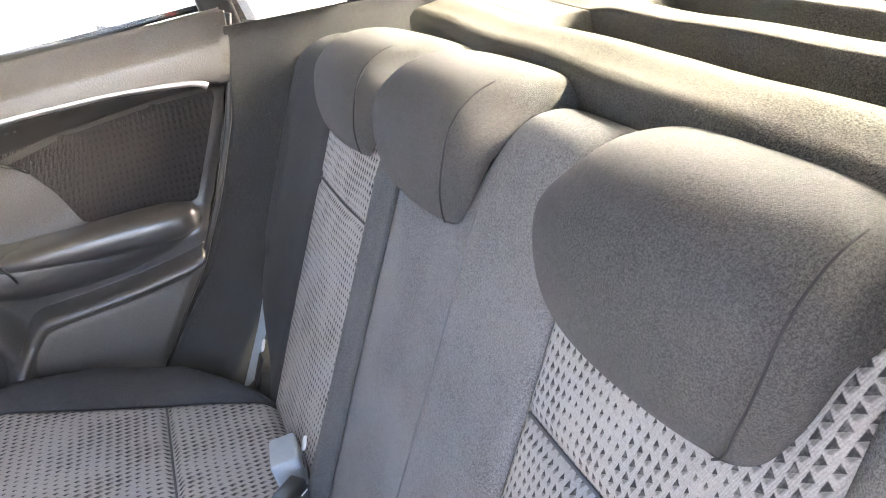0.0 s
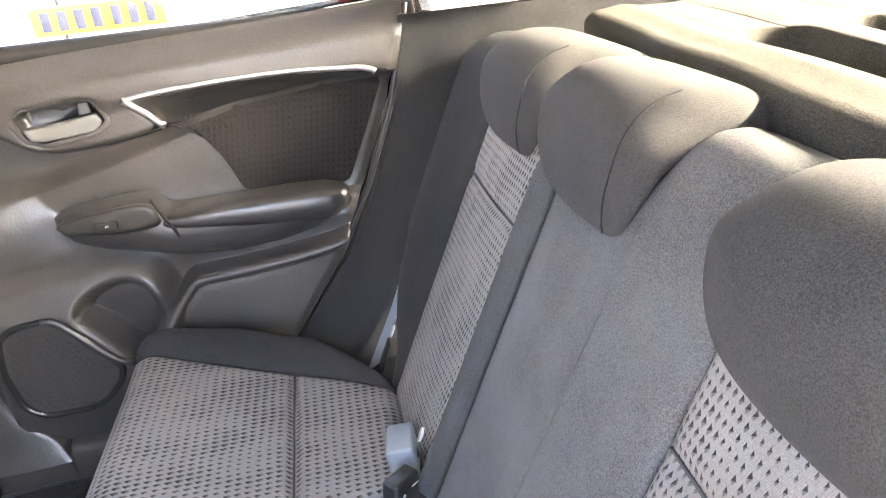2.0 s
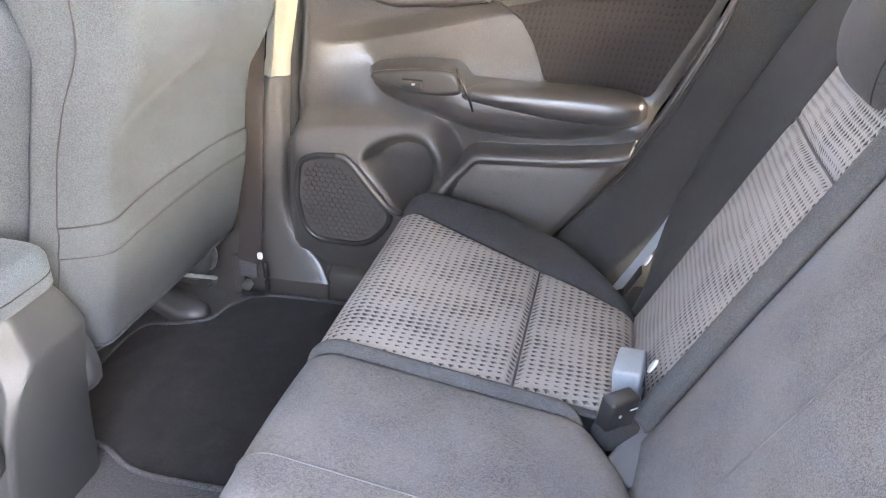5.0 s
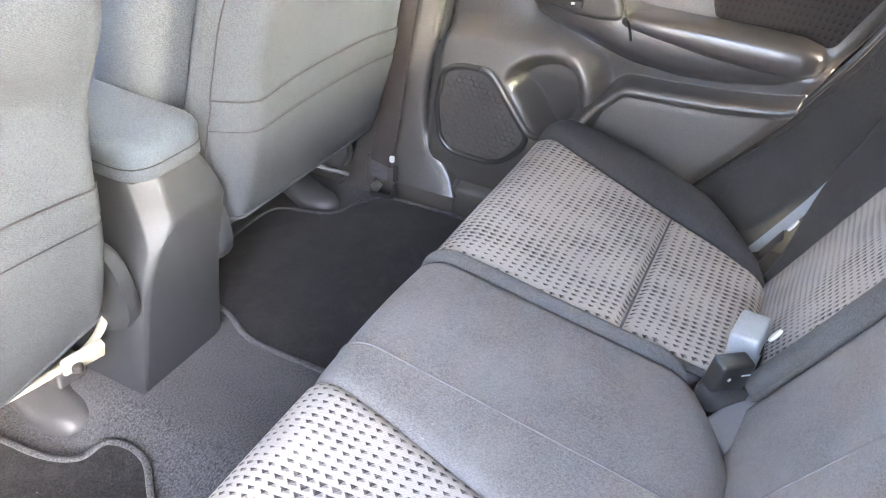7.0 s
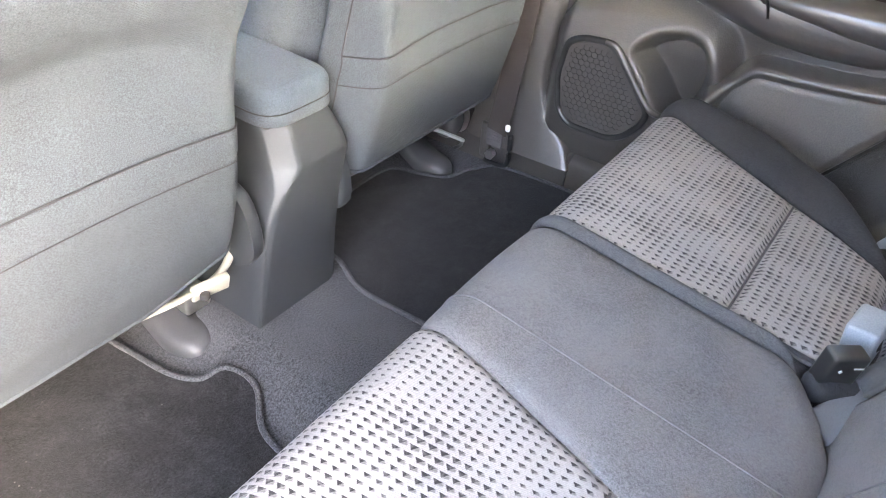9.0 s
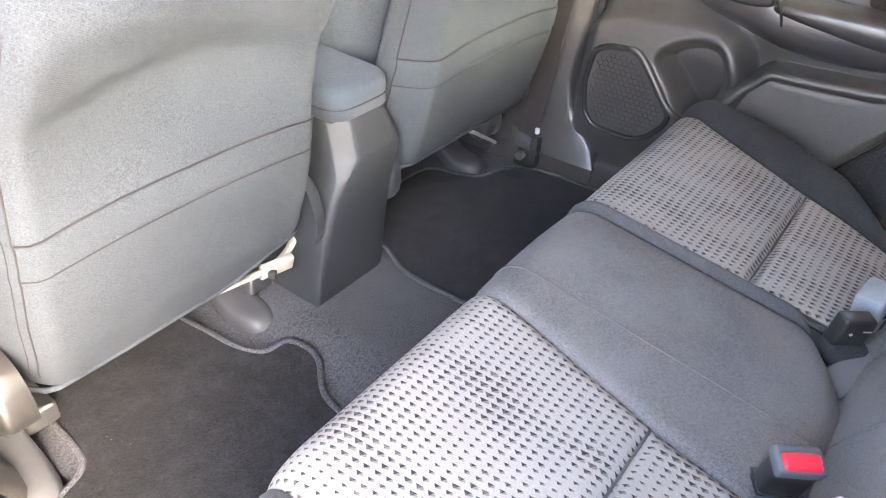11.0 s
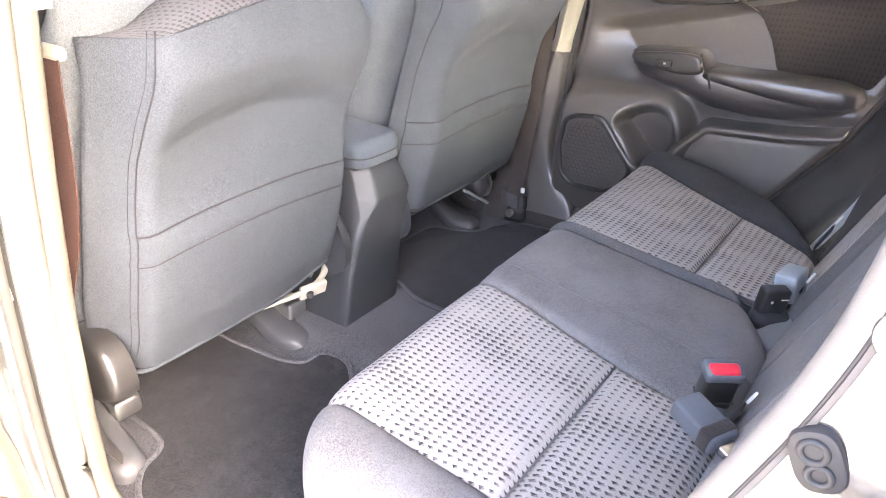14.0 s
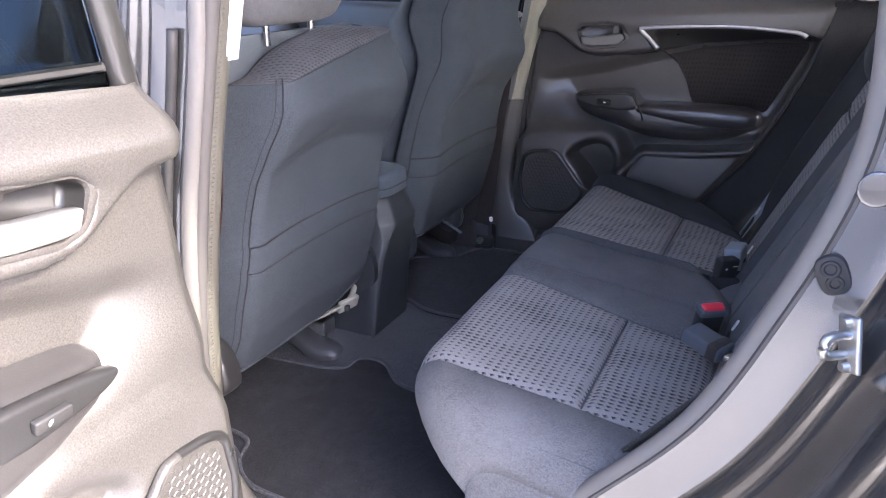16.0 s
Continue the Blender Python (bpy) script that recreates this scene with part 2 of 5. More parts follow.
STITCH_PALE = plain("pale_seam_thread", (0.13, 0.13, 0.135), 0.9)
gn = Nodes("window_glass")
GLASS = gn.finish((0.92, 0.97, 0.96), 0.0, transmission=1.0)
gn.bsdf.inputs["IOR"].default_value = 1.45
# near door's glass: colour darkened to stand in for dark reflections
gt = Nodes("darkened_glass")
GLASS_DARK = gt.finish((0.10, 0.12, 0.135), 0.0, transmission=1.0)
gt.bsdf.inputs["IOR"].default_value = 1.45


def link(name, bm, mat, parent=None, label="", angle=40.0):
    me = bpy.data.meshes.new(name)
    if all(len(e.link_faces) == 2 for e in bm.edges):
        bmesh.ops.recalc_face_normals(bm, faces=bm.faces)
    bm.to_mesh(me)
    bm.free()
    me.materials.append(mat)
    me.polygons.foreach_set("use_smooth", [True] * len(me.polygons))
    me.set_sharp_from_angle(angle=radians(angle))
    ob = new(name, me)
    if parent is not None:
        ob.parent = parent
    if label:
        ob["label"] = label
    return ob


def part(name, bm, mat, parent, label="", angle=40.0):
    return link(name, bm, mat, parent, label, angle)


def thing(name, label, category, group="", kind=""):
    return tagged(new(name), label, category, group, kind)


def grid(fn, nu, nv, flip=False):
    """A sheet from fn(i/nu, j/nv), which gives a point and its UV."""
    bm = bmesh.new()
    lay = bm.loops.layers.uv.new("UVMap")
    vs, uvs = [], {}
    for j in range(nv + 1):
        for i in range(nu + 1):
            p, t = fn(i / nu, j / nv)
            v = bm.verts.new(p)
            vs.append(v)
            uvs[v] = t
    for j in range(nv):
        for i in range(nu):
            a = j * (nu + 1) + i
            q = (vs[a], vs[a + 1], vs[a + nu + 2], vs[a + nu + 1])
            f = bm.faces.new(q[::-1] if flip else q)
            for lo in f.loops:
                lo[lay].uv = uvs[lo.vert]
    return bm


def thick(ob, t, offset=-1.0):
    m = ob.modifiers.new("thickness", "SOLIDIFY")
    m.thickness, m.offset = t, offset
    return ob


def rbox(size, at=(0, 0, 0), turn=(0, 0, 0), bevel=0.004, seg=3):
    bm = bmesh.new()
    bmesh.ops.create_cube(bm, size=1.0)
    bmesh.ops.scale(bm, vec=size, verts=bm.verts)
    if bevel > 0:
        bmesh.ops.bevel(bm, geom=list(bm.edges), offset=min(bevel, min(size) * 0.49), segments=seg, profile=0.5, affect="EDGES")
    bmesh.ops.transform(bm, matrix=pose(*at, *turn), verts=bm.verts)
    return bm


def smooth_closed(pts, n=8):
    """Catmull-Rom through a closed run of points."""
    out, k = [], len(pts)
    for i in range(k):
        p0, p1, p2, p3 = (Vector(pts[(i + d) % k]) for d in (-1, 0, 1, 2))
        for j in range(n):
            t = j / n
            out.append(0.5 * ((2 * p1) + (p2 - p0) * t + (2 * p0 - 5 * p1 + 4 * p2 - p3) * t * t + (3 * p1 - p0 - 3 * p2 + p3) * t ** 3))
    return out


def smooth_open(pts, n=8):
    pts = [Vector(p) for p in pts]
    ext = [2 * pts[0] - pts[1], *pts, 2 * pts[-1] - pts[-2]]
    out = []
    for i in range(1, len(ext) - 2):
        p0, p1, p2, p3 = ext[i - 1:i + 3]
        for j in range(n):
            t = j / n
            out.append(0.5 * ((2 * p1) + (p2 - p0) * t + (2 * p0 - 5 * p1 + 4 * p2 - p3) * t * t + (3 * p1 - p0 - 3 * p2 + p3) * t ** 3))
    return [*out, pts[-1]]


def tube(pts, r, sides=8, closed=False, flat=1.0, up=(0, 0, 1)):
    """A round or flattened rod along a run of points."""
    bm = bmesh.new()
    pts = [Vector(p) for p in pts]
    k, rings = len(pts), []
    for i, p in enumerate(pts):
        a = pts[(i - 1) % k] if closed or i else p
        b = pts[(i + 1) % k] if closed or i < k - 1 else p
        d = (b - a).normalized()
        s = d.cross(Vector(up))
        s = s.normalized() if s.length > 1e-5 else d.orthogonal().normalized()
        q = s.cross(d).normalized()
        rings.append([bm.verts.new(p + r * (math.cos(2 * math.pi * j / sides) * s + flat * math.sin(2 * math.pi * j / sides) * q)) for j in range(sides)])
    for i in range(k if closed else k - 1):
        a, b = rings[i], rings[(i + 1) % k]
        for j in range(sides):
            bm.faces.new((a[j], a[(j + 1) % sides], b[(j + 1) % sides], b[j]))
    if not closed:
        bm.faces.new(rings[0])
        bm.faces.new(rings[-1])
    return bm


def ribbon(pts, width, thickness, across):
    """A flat band along points; across gives its width's direction."""
    bm = bmesh.new()
    pts, ac = [Vector(p) for p in pts], Vector(across).normalized()
    rings = []
    for i, p in enumerate(pts):
        d = (pts[min(i + 1, len(pts) - 1)] - pts[max(i - 1, 0)]).normalized()
        n = d.cross(ac).normalized()
        rings.append([bm.verts.new(p + sx * width / 2 * ac + sn * thickness / 2 * n) for sx, sn in ((-1, -1), (1, -1), (1, 1), (-1, 1))])
    for a, b in zip(rings, rings[1:]):
        for j in range(4):
            bm.faces.new((a[j], a[(j + 1) % 4], b[(j + 1) % 4], b[j]))
    bm.faces.new(rings[0])
    bm.faces.new(rings[-1])
    return bm


def prism(poly, lo, hi, place, bevel=0.0, seg=2):
    """A polygon (a, b) drawn out from depth lo to hi; place(a, b, depth) gives the point."""
    bm = bmesh.new()
    bottom = [bm.verts.new(place(a, b, lo)) for a, b in poly]
    top = [bm.verts.new(place(a, b, hi)) for a, b in poly]
    k = len(poly)
    bm.faces.new(bottom)
    cap = bm.faces.new(top)
    for i in range(k):
        bm.faces.new((bottom[i], bottom[(i + 1) % k], top[(i + 1) % k], top[i]))
    bmesh.ops.recalc_face_normals(bm, faces=bm.faces)
    if bevel > 0:
        bmesh.ops.bevel(bm, geom=list(cap.edges), offset=bevel, segments=seg, profile=0.5, affect="EDGES")
    return bm


def loft(rings, closed=True, caps=True):
    bm = bmesh.new()
    vs = [[bm.verts.new(p) for p in r] for r in rings]
    k = len(vs[0])
    for a, b in zip(vs, vs[1:]):
        for j in range(k if closed else k - 1):
            bm.faces.new((a[j], a[(j + 1) % k], b[(j + 1) % k], b[j]))
    if caps:
        bm.faces.new(vs[0])
        bm.faces.new(vs[-1])
    return bm


def smoothstep(a, b, x):
    t = max(0.0, min(1.0, (x - a) / (b - a)))
    return t * t * (3 - 2 * t)


def lerp(a, b, t):
    return a + (b - a) * t


def along(table, x):
    """Straight lines through (x, value) pairs in rising x."""
    return float(np.interp(x, [p[0] for p in table], [p[1] for p in table]))

# ---- car shell: floor, pillars, roof, door openings ----
GROUND = -0.34
OPENING = smooth_closed([Vector((y, z, 0)) for y, z in (
    (-0.142, 0.70), (-0.088, 0.45), (-0.062, 0.22), (-0.058, 0.09), (-0.074, -0.012), (-0.135, -0.070), (-0.320, -0.075), (-0.455, -0.020),
    (-0.585, 0.145), (-0.707, 0.300), (-0.774, 0.450), (-0.818, 0.59), (-0.823, 0.71), (-0.790, 0.88), (-0.680, 1.01),
    (-0.450, 1.045), (-0.250, 1.03), (-0.170, 0.92))], 8)


def offset_loop(loop, d):
    out, k = [], len(loop)
    for i, p in enumerate(loop):
        t = (loop[(i + 1) % k] - loop[i - 1]).normalized()
        out.append(p + d * Vector((-t.y, t.x, 0)))
    return out


LOOP_SIGN = 1.0
area = sum(a.x * b.y - b.x * a.y for a, b in zip(OPENING, OPENING[1:] + OPENING[:1]))
if area > 0:
    LOOP_SIGN = -1.0


def taper(z):
    """Body sides lean in above the waist."""
    return 1.0 - 0.17 * smoothstep(0.58, 1.15, z)


def flange(side, y):
    """How the opening's inner edge stands off the car's middle."""
    return lerp(-0.044, 0.034, smoothstep(-0.42, -0.14, y)) if side < 0 else 0.092


def ring_at(d, x, side, w=0.0):
    k = smoothstep(0.60, 0.76, x)
    return [Vector((side * (x + w * flange(side, p.x)) * lerp(1.0, taper(p.y), k), p.x, p.y)) for p in offset_loop(OPENING, LOOP_SIGN * d)]


def body_side(side, name):
    shell = thing(name, "silver-blue metallic painted car body side around the rear door opening", "car body", kind="structure")
    rings = [ring_at(d, x, side, w) for d, x, w in ((0.016, 0.585, 1), (0.018, 0.615, 1), (0.022, 0.630, 1), (0.050, 0.634, 1), (0.068, 0.636, 1), (0.073, 0.639, 1), (0.076, 0.650, 1), (0.080, 0.662, 1), (0.086, 0.667, 1), (0.093, 0.669, 0.9), (0.097, 0.676, 0.8), (0.100, 0.700, 0.55), (0.104, 0.726, 0.3), (0.109, 0.739, 0.1), (0.115, 0.743, 0.05), (0.119, 0.746, 0), (0.122, 0.756, 0), (0.126, 0.766, 0), (0.131, 0.769, 0), (0.134, 0.779, 0), (0.140, 0.785, 0))]
    last = []
    for p in ring_at(0.17, 0.79, side):
        last.append(Vector((side * 0.79 * taper(p.z), min(0.085, p.y), max(-0.17, min(1.19, p.z)))))
    skin = []
    for p in ring_at(0.85, 0.815, side):
        skin.append(Vector((side * 0.80 * taper(p.z), max(-1.86, min(0.09, p.y)), max(-0.18, min(1.20, p.z)))))
    part("door_jamb", loft(rings + [last, skin], caps=False), PAINT, shell, angle=60)
    # rubber weatherstrip pressed onto the opening's flange
    seal = part("door_seal", tube([Vector((side * (0.622 + flange(side, p.x)), p.x, p.y)) for p in offset_loop(OPENING, LOOP_SIGN * 0.013)], 0.0125, 14, True, flat=0.85, up=(1, 0, 0)), SEAL, shell, "grey flocked rubber weatherstrip", 180)
    part("seal_groove", tube([Vector((side * (0.6322 + flange(side, p.x)), p.x, p.y)) for p in offset_loop(OPENING, LOOP_SIGN * 0.0165)], 0.0013, 6, True, up=(1, 0, 0)), RUBBER, seal, angle=180)
    # black rubber bead down the centre pillar and along the sill
    loop = offset_loop(OPENING, LOOP_SIGN * 0.036)
    run = [p for p in loop[:8 * 7]]
    part("rubber_bead", tube([Vector((side * (0.637 + flange(side, p.x)), p.x, p.y)) for p in run], 0.0065, 8, up=(1, 0, 0)), RUBBER, shell, "black rubber bead", 180)
    return shell


near_side = body_side(-1, "body_side_1")
body_side(1, "body_side_2")


def fittings(side, shell):
    # striker: plate, two bolts and a bent bar
    s = side
    base = pose(s * 0.632, -0.850, 0.452, 0, 0, s * -38)
    st = part("striker_plate", rbox((0.026, 0.006, 0.054), (0, 0, 0), (0, s * -14, 0), 0.0029, 4), STEEL, shell, "zinc-plated door striker")
    st.matrix_basis = base
    bar = smooth_open([(0, 0.0, 0.010), (0, 0.020, 0.010), (0, 0.027, 0.006), (0, 0.027, -0.006), (0, 0.020, -0.010), (0, 0.0, -0.010)], 5)
    part("striker_bar", tube(bar, 0.0046, 8), STEEL, st, angle=180)
    for dz in (0.021, -0.021):
        bm = bmesh.new()
        bmesh.ops.create_cone(bm, cap_ends=True, segments=10, radius1=0.006, radius2=0.004, depth=0.006, matrix=pose(s * -0.2 * dz, 0.006, dz, -90, 0, 0))
        part("bolt", bm, STEEL, st)
    # rubber plug in a pressed oval
    oval = [(0.0145 * math.copysign(abs(math.cos(a)) ** 0.7, math.cos(a)), 0.0205 * math.copysign(abs(math.sin(a)) ** 0.7, math.sin(a))) for a in np.linspace(0, 2 * math.pi, 28, endpoint=False)]
    turn = radians(-24)

    def on(a, b, d):
        return (s * (0.590 + d), -0.828 + a * math.cos(turn) - b * math.sin(turn), 0.500 + a * math.sin(turn) + b * math.cos(turn))
    plug = part("rubber_plug", prism(oval, -0.004, 0.0035, on, 0.003), RUBBER, shell, "black rubber jamb plug")
    for c, r in (((0.0, 0.0075), 0.007), ((0.0, -0.0075), 0.0062)):
        rim = [Vector(on(c[0] + r * math.cos(a), c[1] + r * math.sin(a), 0.004)) for a in np.linspace(0, 2 * math.pi, 16, endpoint=False)]
        part("plug_dome", tube(rim, 0.0022, 6, True, up=(1, 0, 0)), RUBBER, plug, angle=180)
    # round pressing above the plug
    disc = [[Vector((s * (0.588 + d), -0.849 + r * math.cos(a), 0.587 + r * math.sin(a))) for a in np.linspace(0, 2 * math.pi, 32, endpoint=False)] for r, d in ((0.0170, -0.003), (0.0168, 0.0014), (0.0160, 0.0019), (0.0140, 0.0020), (0.006, 0.0021))]
    part("pressed_disc", loft(disc), PAINT, shell, angle=60)


fittings(-1, near_side)

# floor with a low central tunnel
floor = link("floor", grid(lambda u, v: ((x := lerp(-0.62, 0.62, u), y := lerp(-0.62, 1.25, v), -0.034 + 0.034 * (1 - smoothstep(0.10, 0.20, abs(x + 0.01)))), (x, y)), 60, 40), CARPET)
thick(floor, 0.02)
tagged(floor, "grey looped carpet car floor with a low tunnel", "floor", kind="structure")
under = link("floor_pan", rbox((1.5, 3.1, 0.05), (0, -0.2, -0.13), bevel=0.01), RUBBER)
tagged(under, "dark underside of the car floor", "floor", kind="structure")
rear_floor = link("boot_floor", rbox((1.24, 1.1, 0.04), (0, -1.19, 0.06), bevel=0.005), CARPET)
tagged(rear_floor, "dark carpet boot floor behind the seats", "floor", kind="structure")


def sill(side, n, dx=0.0):
    ob = thing("sill_trim_%d" % n, "black moulded door sill trim beside the carpet", "sill", kind="structure")
    low = 0.0 if side > 0 else 0.084
    sec = [(0.521, -0.045), (0.526, 0.030), (0.529, 0.038), (0.536, 0.044), (0.560, 0.050), (0.575, 0.050), (0.585, -0.02), (0.57, -0.06), (0.53, -0.06)]
    for y0, y1 in ((-0.56 if side > 0 else -0.70, -0.146), (-0.1435, 0.9)):
        part("cover", loft([[Vector((side * (a + dx), y, b - low)) for a, b in sec] for y in (y0, y1)]), TRIM, ob, angle=35)
    return ob


sill(1, 1, 0.060)
sill(-1, 2, -0.045)


def b_pillar(side, n, dx=0.0, dy=0.0, deep=0.045, foot=1.0):
    """Lower pillar trim with its belt: wide foot, narrow waist."""
    ob = thing("pillar_%d" % n, "centre pillar trim with a black moulded foot" if side < 0 else "centre pillar trim, black below and cream above", "pillar", kind="structure")
    prof = [(0.02, -0.150, 0.10, 0.575), (0.06, -0.125, 0.098, 0.592), (0.11, -0.075, 0.09, 0.598), (0.19, -0.054, 0.08, 0.602), (0.30, -0.066, 0.075, 0.603), (0.45, -0.080, 0.07, 0.602), (0.70, -0.128, 0.05, 0.592), (0.95, -0.17, 0.0, 0.575), (1.06, -0.2, -0.03, 0.55)]
    rings = []
    for z, y0, y1, x in prof:
        x, y0 = x + dx, lerp(-0.06, y0, foot if z < 0.15 else 1.0) + dy
        rings.append([Vector((side * a, b, z)) for a, b in ((x + deep, y0 - 0.004), (x + 0.010, y0), (x, y0 + 0.016), (x - 0.006, (y0 + y1) / 2), (x, y1 - 0.016), (x + 0.010, y1), (x + deep, y1 + 0.004))])
    if side > 0:
        front = [(0.0, 0.10), (0.19, 0.08), (0.30, 0.02), (0.45, -0.040), (0.70, -0.082), (0.95, -0.125), (1.06, -0.15)]
        for ring in rings:
            y1 = along(front, ring[0].z)
            for i, dy in ((4, -0.016), (5, 0.0), (6, 0.004)):
                ring[i].y = y1 + dy
            ring[3].y = (ring[2].y + ring[4].y) / 2
        rings = [smooth_open(r, 4) for r in rings]
        low = [r for r, p in zip(rings, prof) if p[0] < 0.42]
        cut = [a.lerp(b, 0.8) for a, b in zip(rings[4], rings[5])]
        up = [a.lerp(b, 0.81) for a, b in zip(rings[4], rings[5])]
        low = [list(r) for r in zip(*(smooth_open(col, 5) for col in zip(*(low + [cut]))))]
        part("lower_trim", loft(low), TRIM, ob, "black moulded lower pillar trim", 50)
        part("upper_trim", loft([up] + rings[5:]), PALE, ob, "cream upper pillar trim", 50)
    else:
        part("pillar_trim", loft(rings), TRIM, ob, angle=50)
        # cream flange with fine cross ribs beside the seal
        edge = [(0.05, -0.050), (0.15, -0.050), (0.20, -0.054), (0.30, -0.062), (0.40, -0.078), (0.50, -0.096), (0.60, -0.118), (0.80, -0.165)]
        line = smooth_open([(0, -0.34, -0.066), (0, -0.25, -0.062), (0, -0.16, -0.050), (0, -0.100, -0.022), (0, -0.068, 0.015)] + [(0, y, z) for z, y in edge], 6)
        part("flange", tube([Vector((-0.624, p.y, p.z)) for p in line], 0.0125, 10, flat=0.45, up=(0, 1, 0.001)), FLANGE, ob, "pale flange beside the seal", 180)
        part("seal_lobe", tube([Vector((-0.645, p.y + 0.003, p.z)) for p in line], 0.0105, 12), LOBE, ob, "smooth grey-pink rubber seal lobe", 180)
        rib = rbox((0.016, 0.0022, 0.0034), bevel=0.0008, seg=1)
        first = part("flange_rib", rib, FLANGE, ob)
        first.matrix_basis = pose(-0.626, along(edge, 0.17) - 0.0035, 0.17)
        mesh = first.data
        for i in range(96):
            z = 0.1762 + 0.0062 * i
            r = new("flange_rib", mesh)
            r.parent = ob
            r.matrix_basis = pose(-0.626, along(edge, z) - 0.0035, z)
        part("sticker", rbox((0.024, 0.002, 0.10), (-0.612, -0.150, 0.715), (14, 0, 0), 0.0008), WHITE, ob, "blank white sticker")
    return ob


b_pillar(1, 1)
b_pillar(-1, 2, -0.012, 0.052, 0.014, 0.0)
for s, n in ((1, 3), (-1, 4)):
    # rear quarter: dark lower lining, pale pillar above, glass and rear post
    ob = thing("pillar_%d" % n, "dark carpeted rear wheel-arch lining below a pale upper pillar", "pillar", kind="structure")
    rear = [(0.02, -0.47), (0.10, -0.53), (0.16, -0.578), (0.217, -0.62), (0.32, -0.70), (0.43, -0.755), (0.55, -0.80), (0.65, -0.822), (0.745, -0.826)]

    def lining(u, v, s=s, rear=rear):
        z = lerp(0.02, 0.695, v)
        y0 = along(rear, z)
        y = y0 + (0.010 if s > 0 else -0.035) - 0.96 * u ** 1.5
        x = 0.612 - 0.05 * smoothstep(0.0, 0.10, y0 - y) * smoothstep(0.78, 0.3, z) - 0.03 * smoothstep(0.02, 0.25, y0 - y)
        x += 0.004 * math.sin(9 * z + 14 * y) - (0.062 if s < 0 else 0.0)
        x += 0.010 * noise.noise(Vector((3.0, y * 9 + z * 4, z * 5))) + 0.006 * math.exp(-((z - 0.47 + 0.25 * (y + 0.8)) / 0.02) ** 2)
        return (s * x, y, z), (y, z)
    q = part("wheel_arch_lining", grid(lining, 40, 30), LINING, ob, "dark felt-like wheel-arch lining", 180)
    thick(q, 0.006, 0)
    rings = []
    for z, y0, y1, x in ((0.70 if s > 0 else 0.77, -0.85, -1.01, 0.565), (0.90, -0.80, -1.00, 0.575), (1.02, -0.70, -0.98, 0.54), (1.10, -0.60, -0.95, 0.50)):
        rings.append([Vector((s * a, b, z)) for a, b in ((x + 0.03, y0), (x, y0 - 0.01), (x - 0.004, (y0 + y1) / 2), (x, y1 + 0.01), (x + 0.03, y1))])
    part("upper_trim", loft(rings), HEADLINER, ob, "pale upper pillar trim")
    hump = [(0.0, 0.0), (0.06, 0.11), (0.14, 0.165), (0.30, 0.185), (0.45, 0.17), (0.45, 0.0)]
    part("arch_hump", loft([[Vector((s * x, -0.56 - a - d, b - 0.03 - 0.3 * d)) for a, b in hump] for x, d in ((0.36, 0.06), (0.44, 0.02), (0.52, 0.0), (0.625, 0.0))]), LINING, ob, "felt-covered wheel-arch hump", 60)
    rings = []
    for z, y0, y1, x in ((0.66, -1.50, -1.84, 0.48), (0.90, -1.46, -1.74, 0.46), (1.12, -1.42, -1.62, 0.42)):
        rings.append([Vector((s * a, b, z)) for a, b in ((x + 0.16, y0), (x, y0 - 0.04), (x, y1 + 0.01), (x + 0.16, y1))])
    part("rear_post", loft(rings), HEADLINER, ob)
    wb = prism([(-1.01, 0.75), (-1.50, 0.75), (-1.44, 1.06), (-0.98, 1.06)], 0.592, 0.597, lambda a, b, d, s=s: (s * d, a, b))
    gl = part("quarter_glass", wb, GLASS, ob, "clear quarter window glass")
    gl.visible_shadow = False

roof = thing("ceiling", "pale cloth-lined car roof", "ceiling", kind="structure")
part("headliner", grid(lambda u, v: ((x := lerp(-0.60, 0.60, u), y := lerp(-1.60, 0.75, v), 1.125 - 0.05 * (abs(x) / 0.6) ** 4 - 0.03 * smoothstep(-0.6, -1.6, y)), (x, y)), 24, 24), HEADLINER, roof, angle=180)
part("roof_skin", grid(lambda u, v: ((x := lerp(-0.80, 0.80, u), y := lerp(-1.61, 0.80, v), 1.20 - 0.10 * (abs(x) / 0.8) ** 3 - 0.03 * smoothstep(-0.6, -1.5, y)), (x, y)), 24, 24), PAINT, roof, angle=180)
part("front_header", rbox((1.3, 0.10, 0.10), (0, 0.78, 1.14), bevel=0.03), HEADLINER, roof)
part("rear_header", rbox((1.2, 0.08, 0.10), (0, -1.57, 1.093), bevel=0.02), HEADLINER, roof)

tail = thing("tailgate", "dark lined tailgate below a wide rear window", "tailgate", kind="structure")
part("lower_panel", rbox((1.60, 0.06, 0.85), (0, -1.86, 0.22), bevel=0.02), TRIM, tail)
part("window_ledge", rbox((1.56, 0.14, 0.05), (0, -1.82, 0.63), bevel=0.02), TRIM_SOFT, tail)
rg = part("rear_window", rbox((1.08, 0.005, 0.52), (0, -1.71, 0.88), (-26, 0, 0), 0.001, 1), GLASS, tail, "clear sloping rear window glass")
rg.visible_shadow = False
front = thing("dashboard", "dark moulded dashboard under the windscreen", "dashboard", kind="structure")
dash = [(0.72, 0.25), (0.70, 0.45), (0.66, 0.58), (0.70, 0.64), (0.85, 0.67), (1.20, 0.66), (1.25, 0.2)]
part("fascia", loft([[Vector((x, y, z)) for y, z in dash] for x in (-0.70, 0.70)]), TRIM, front)
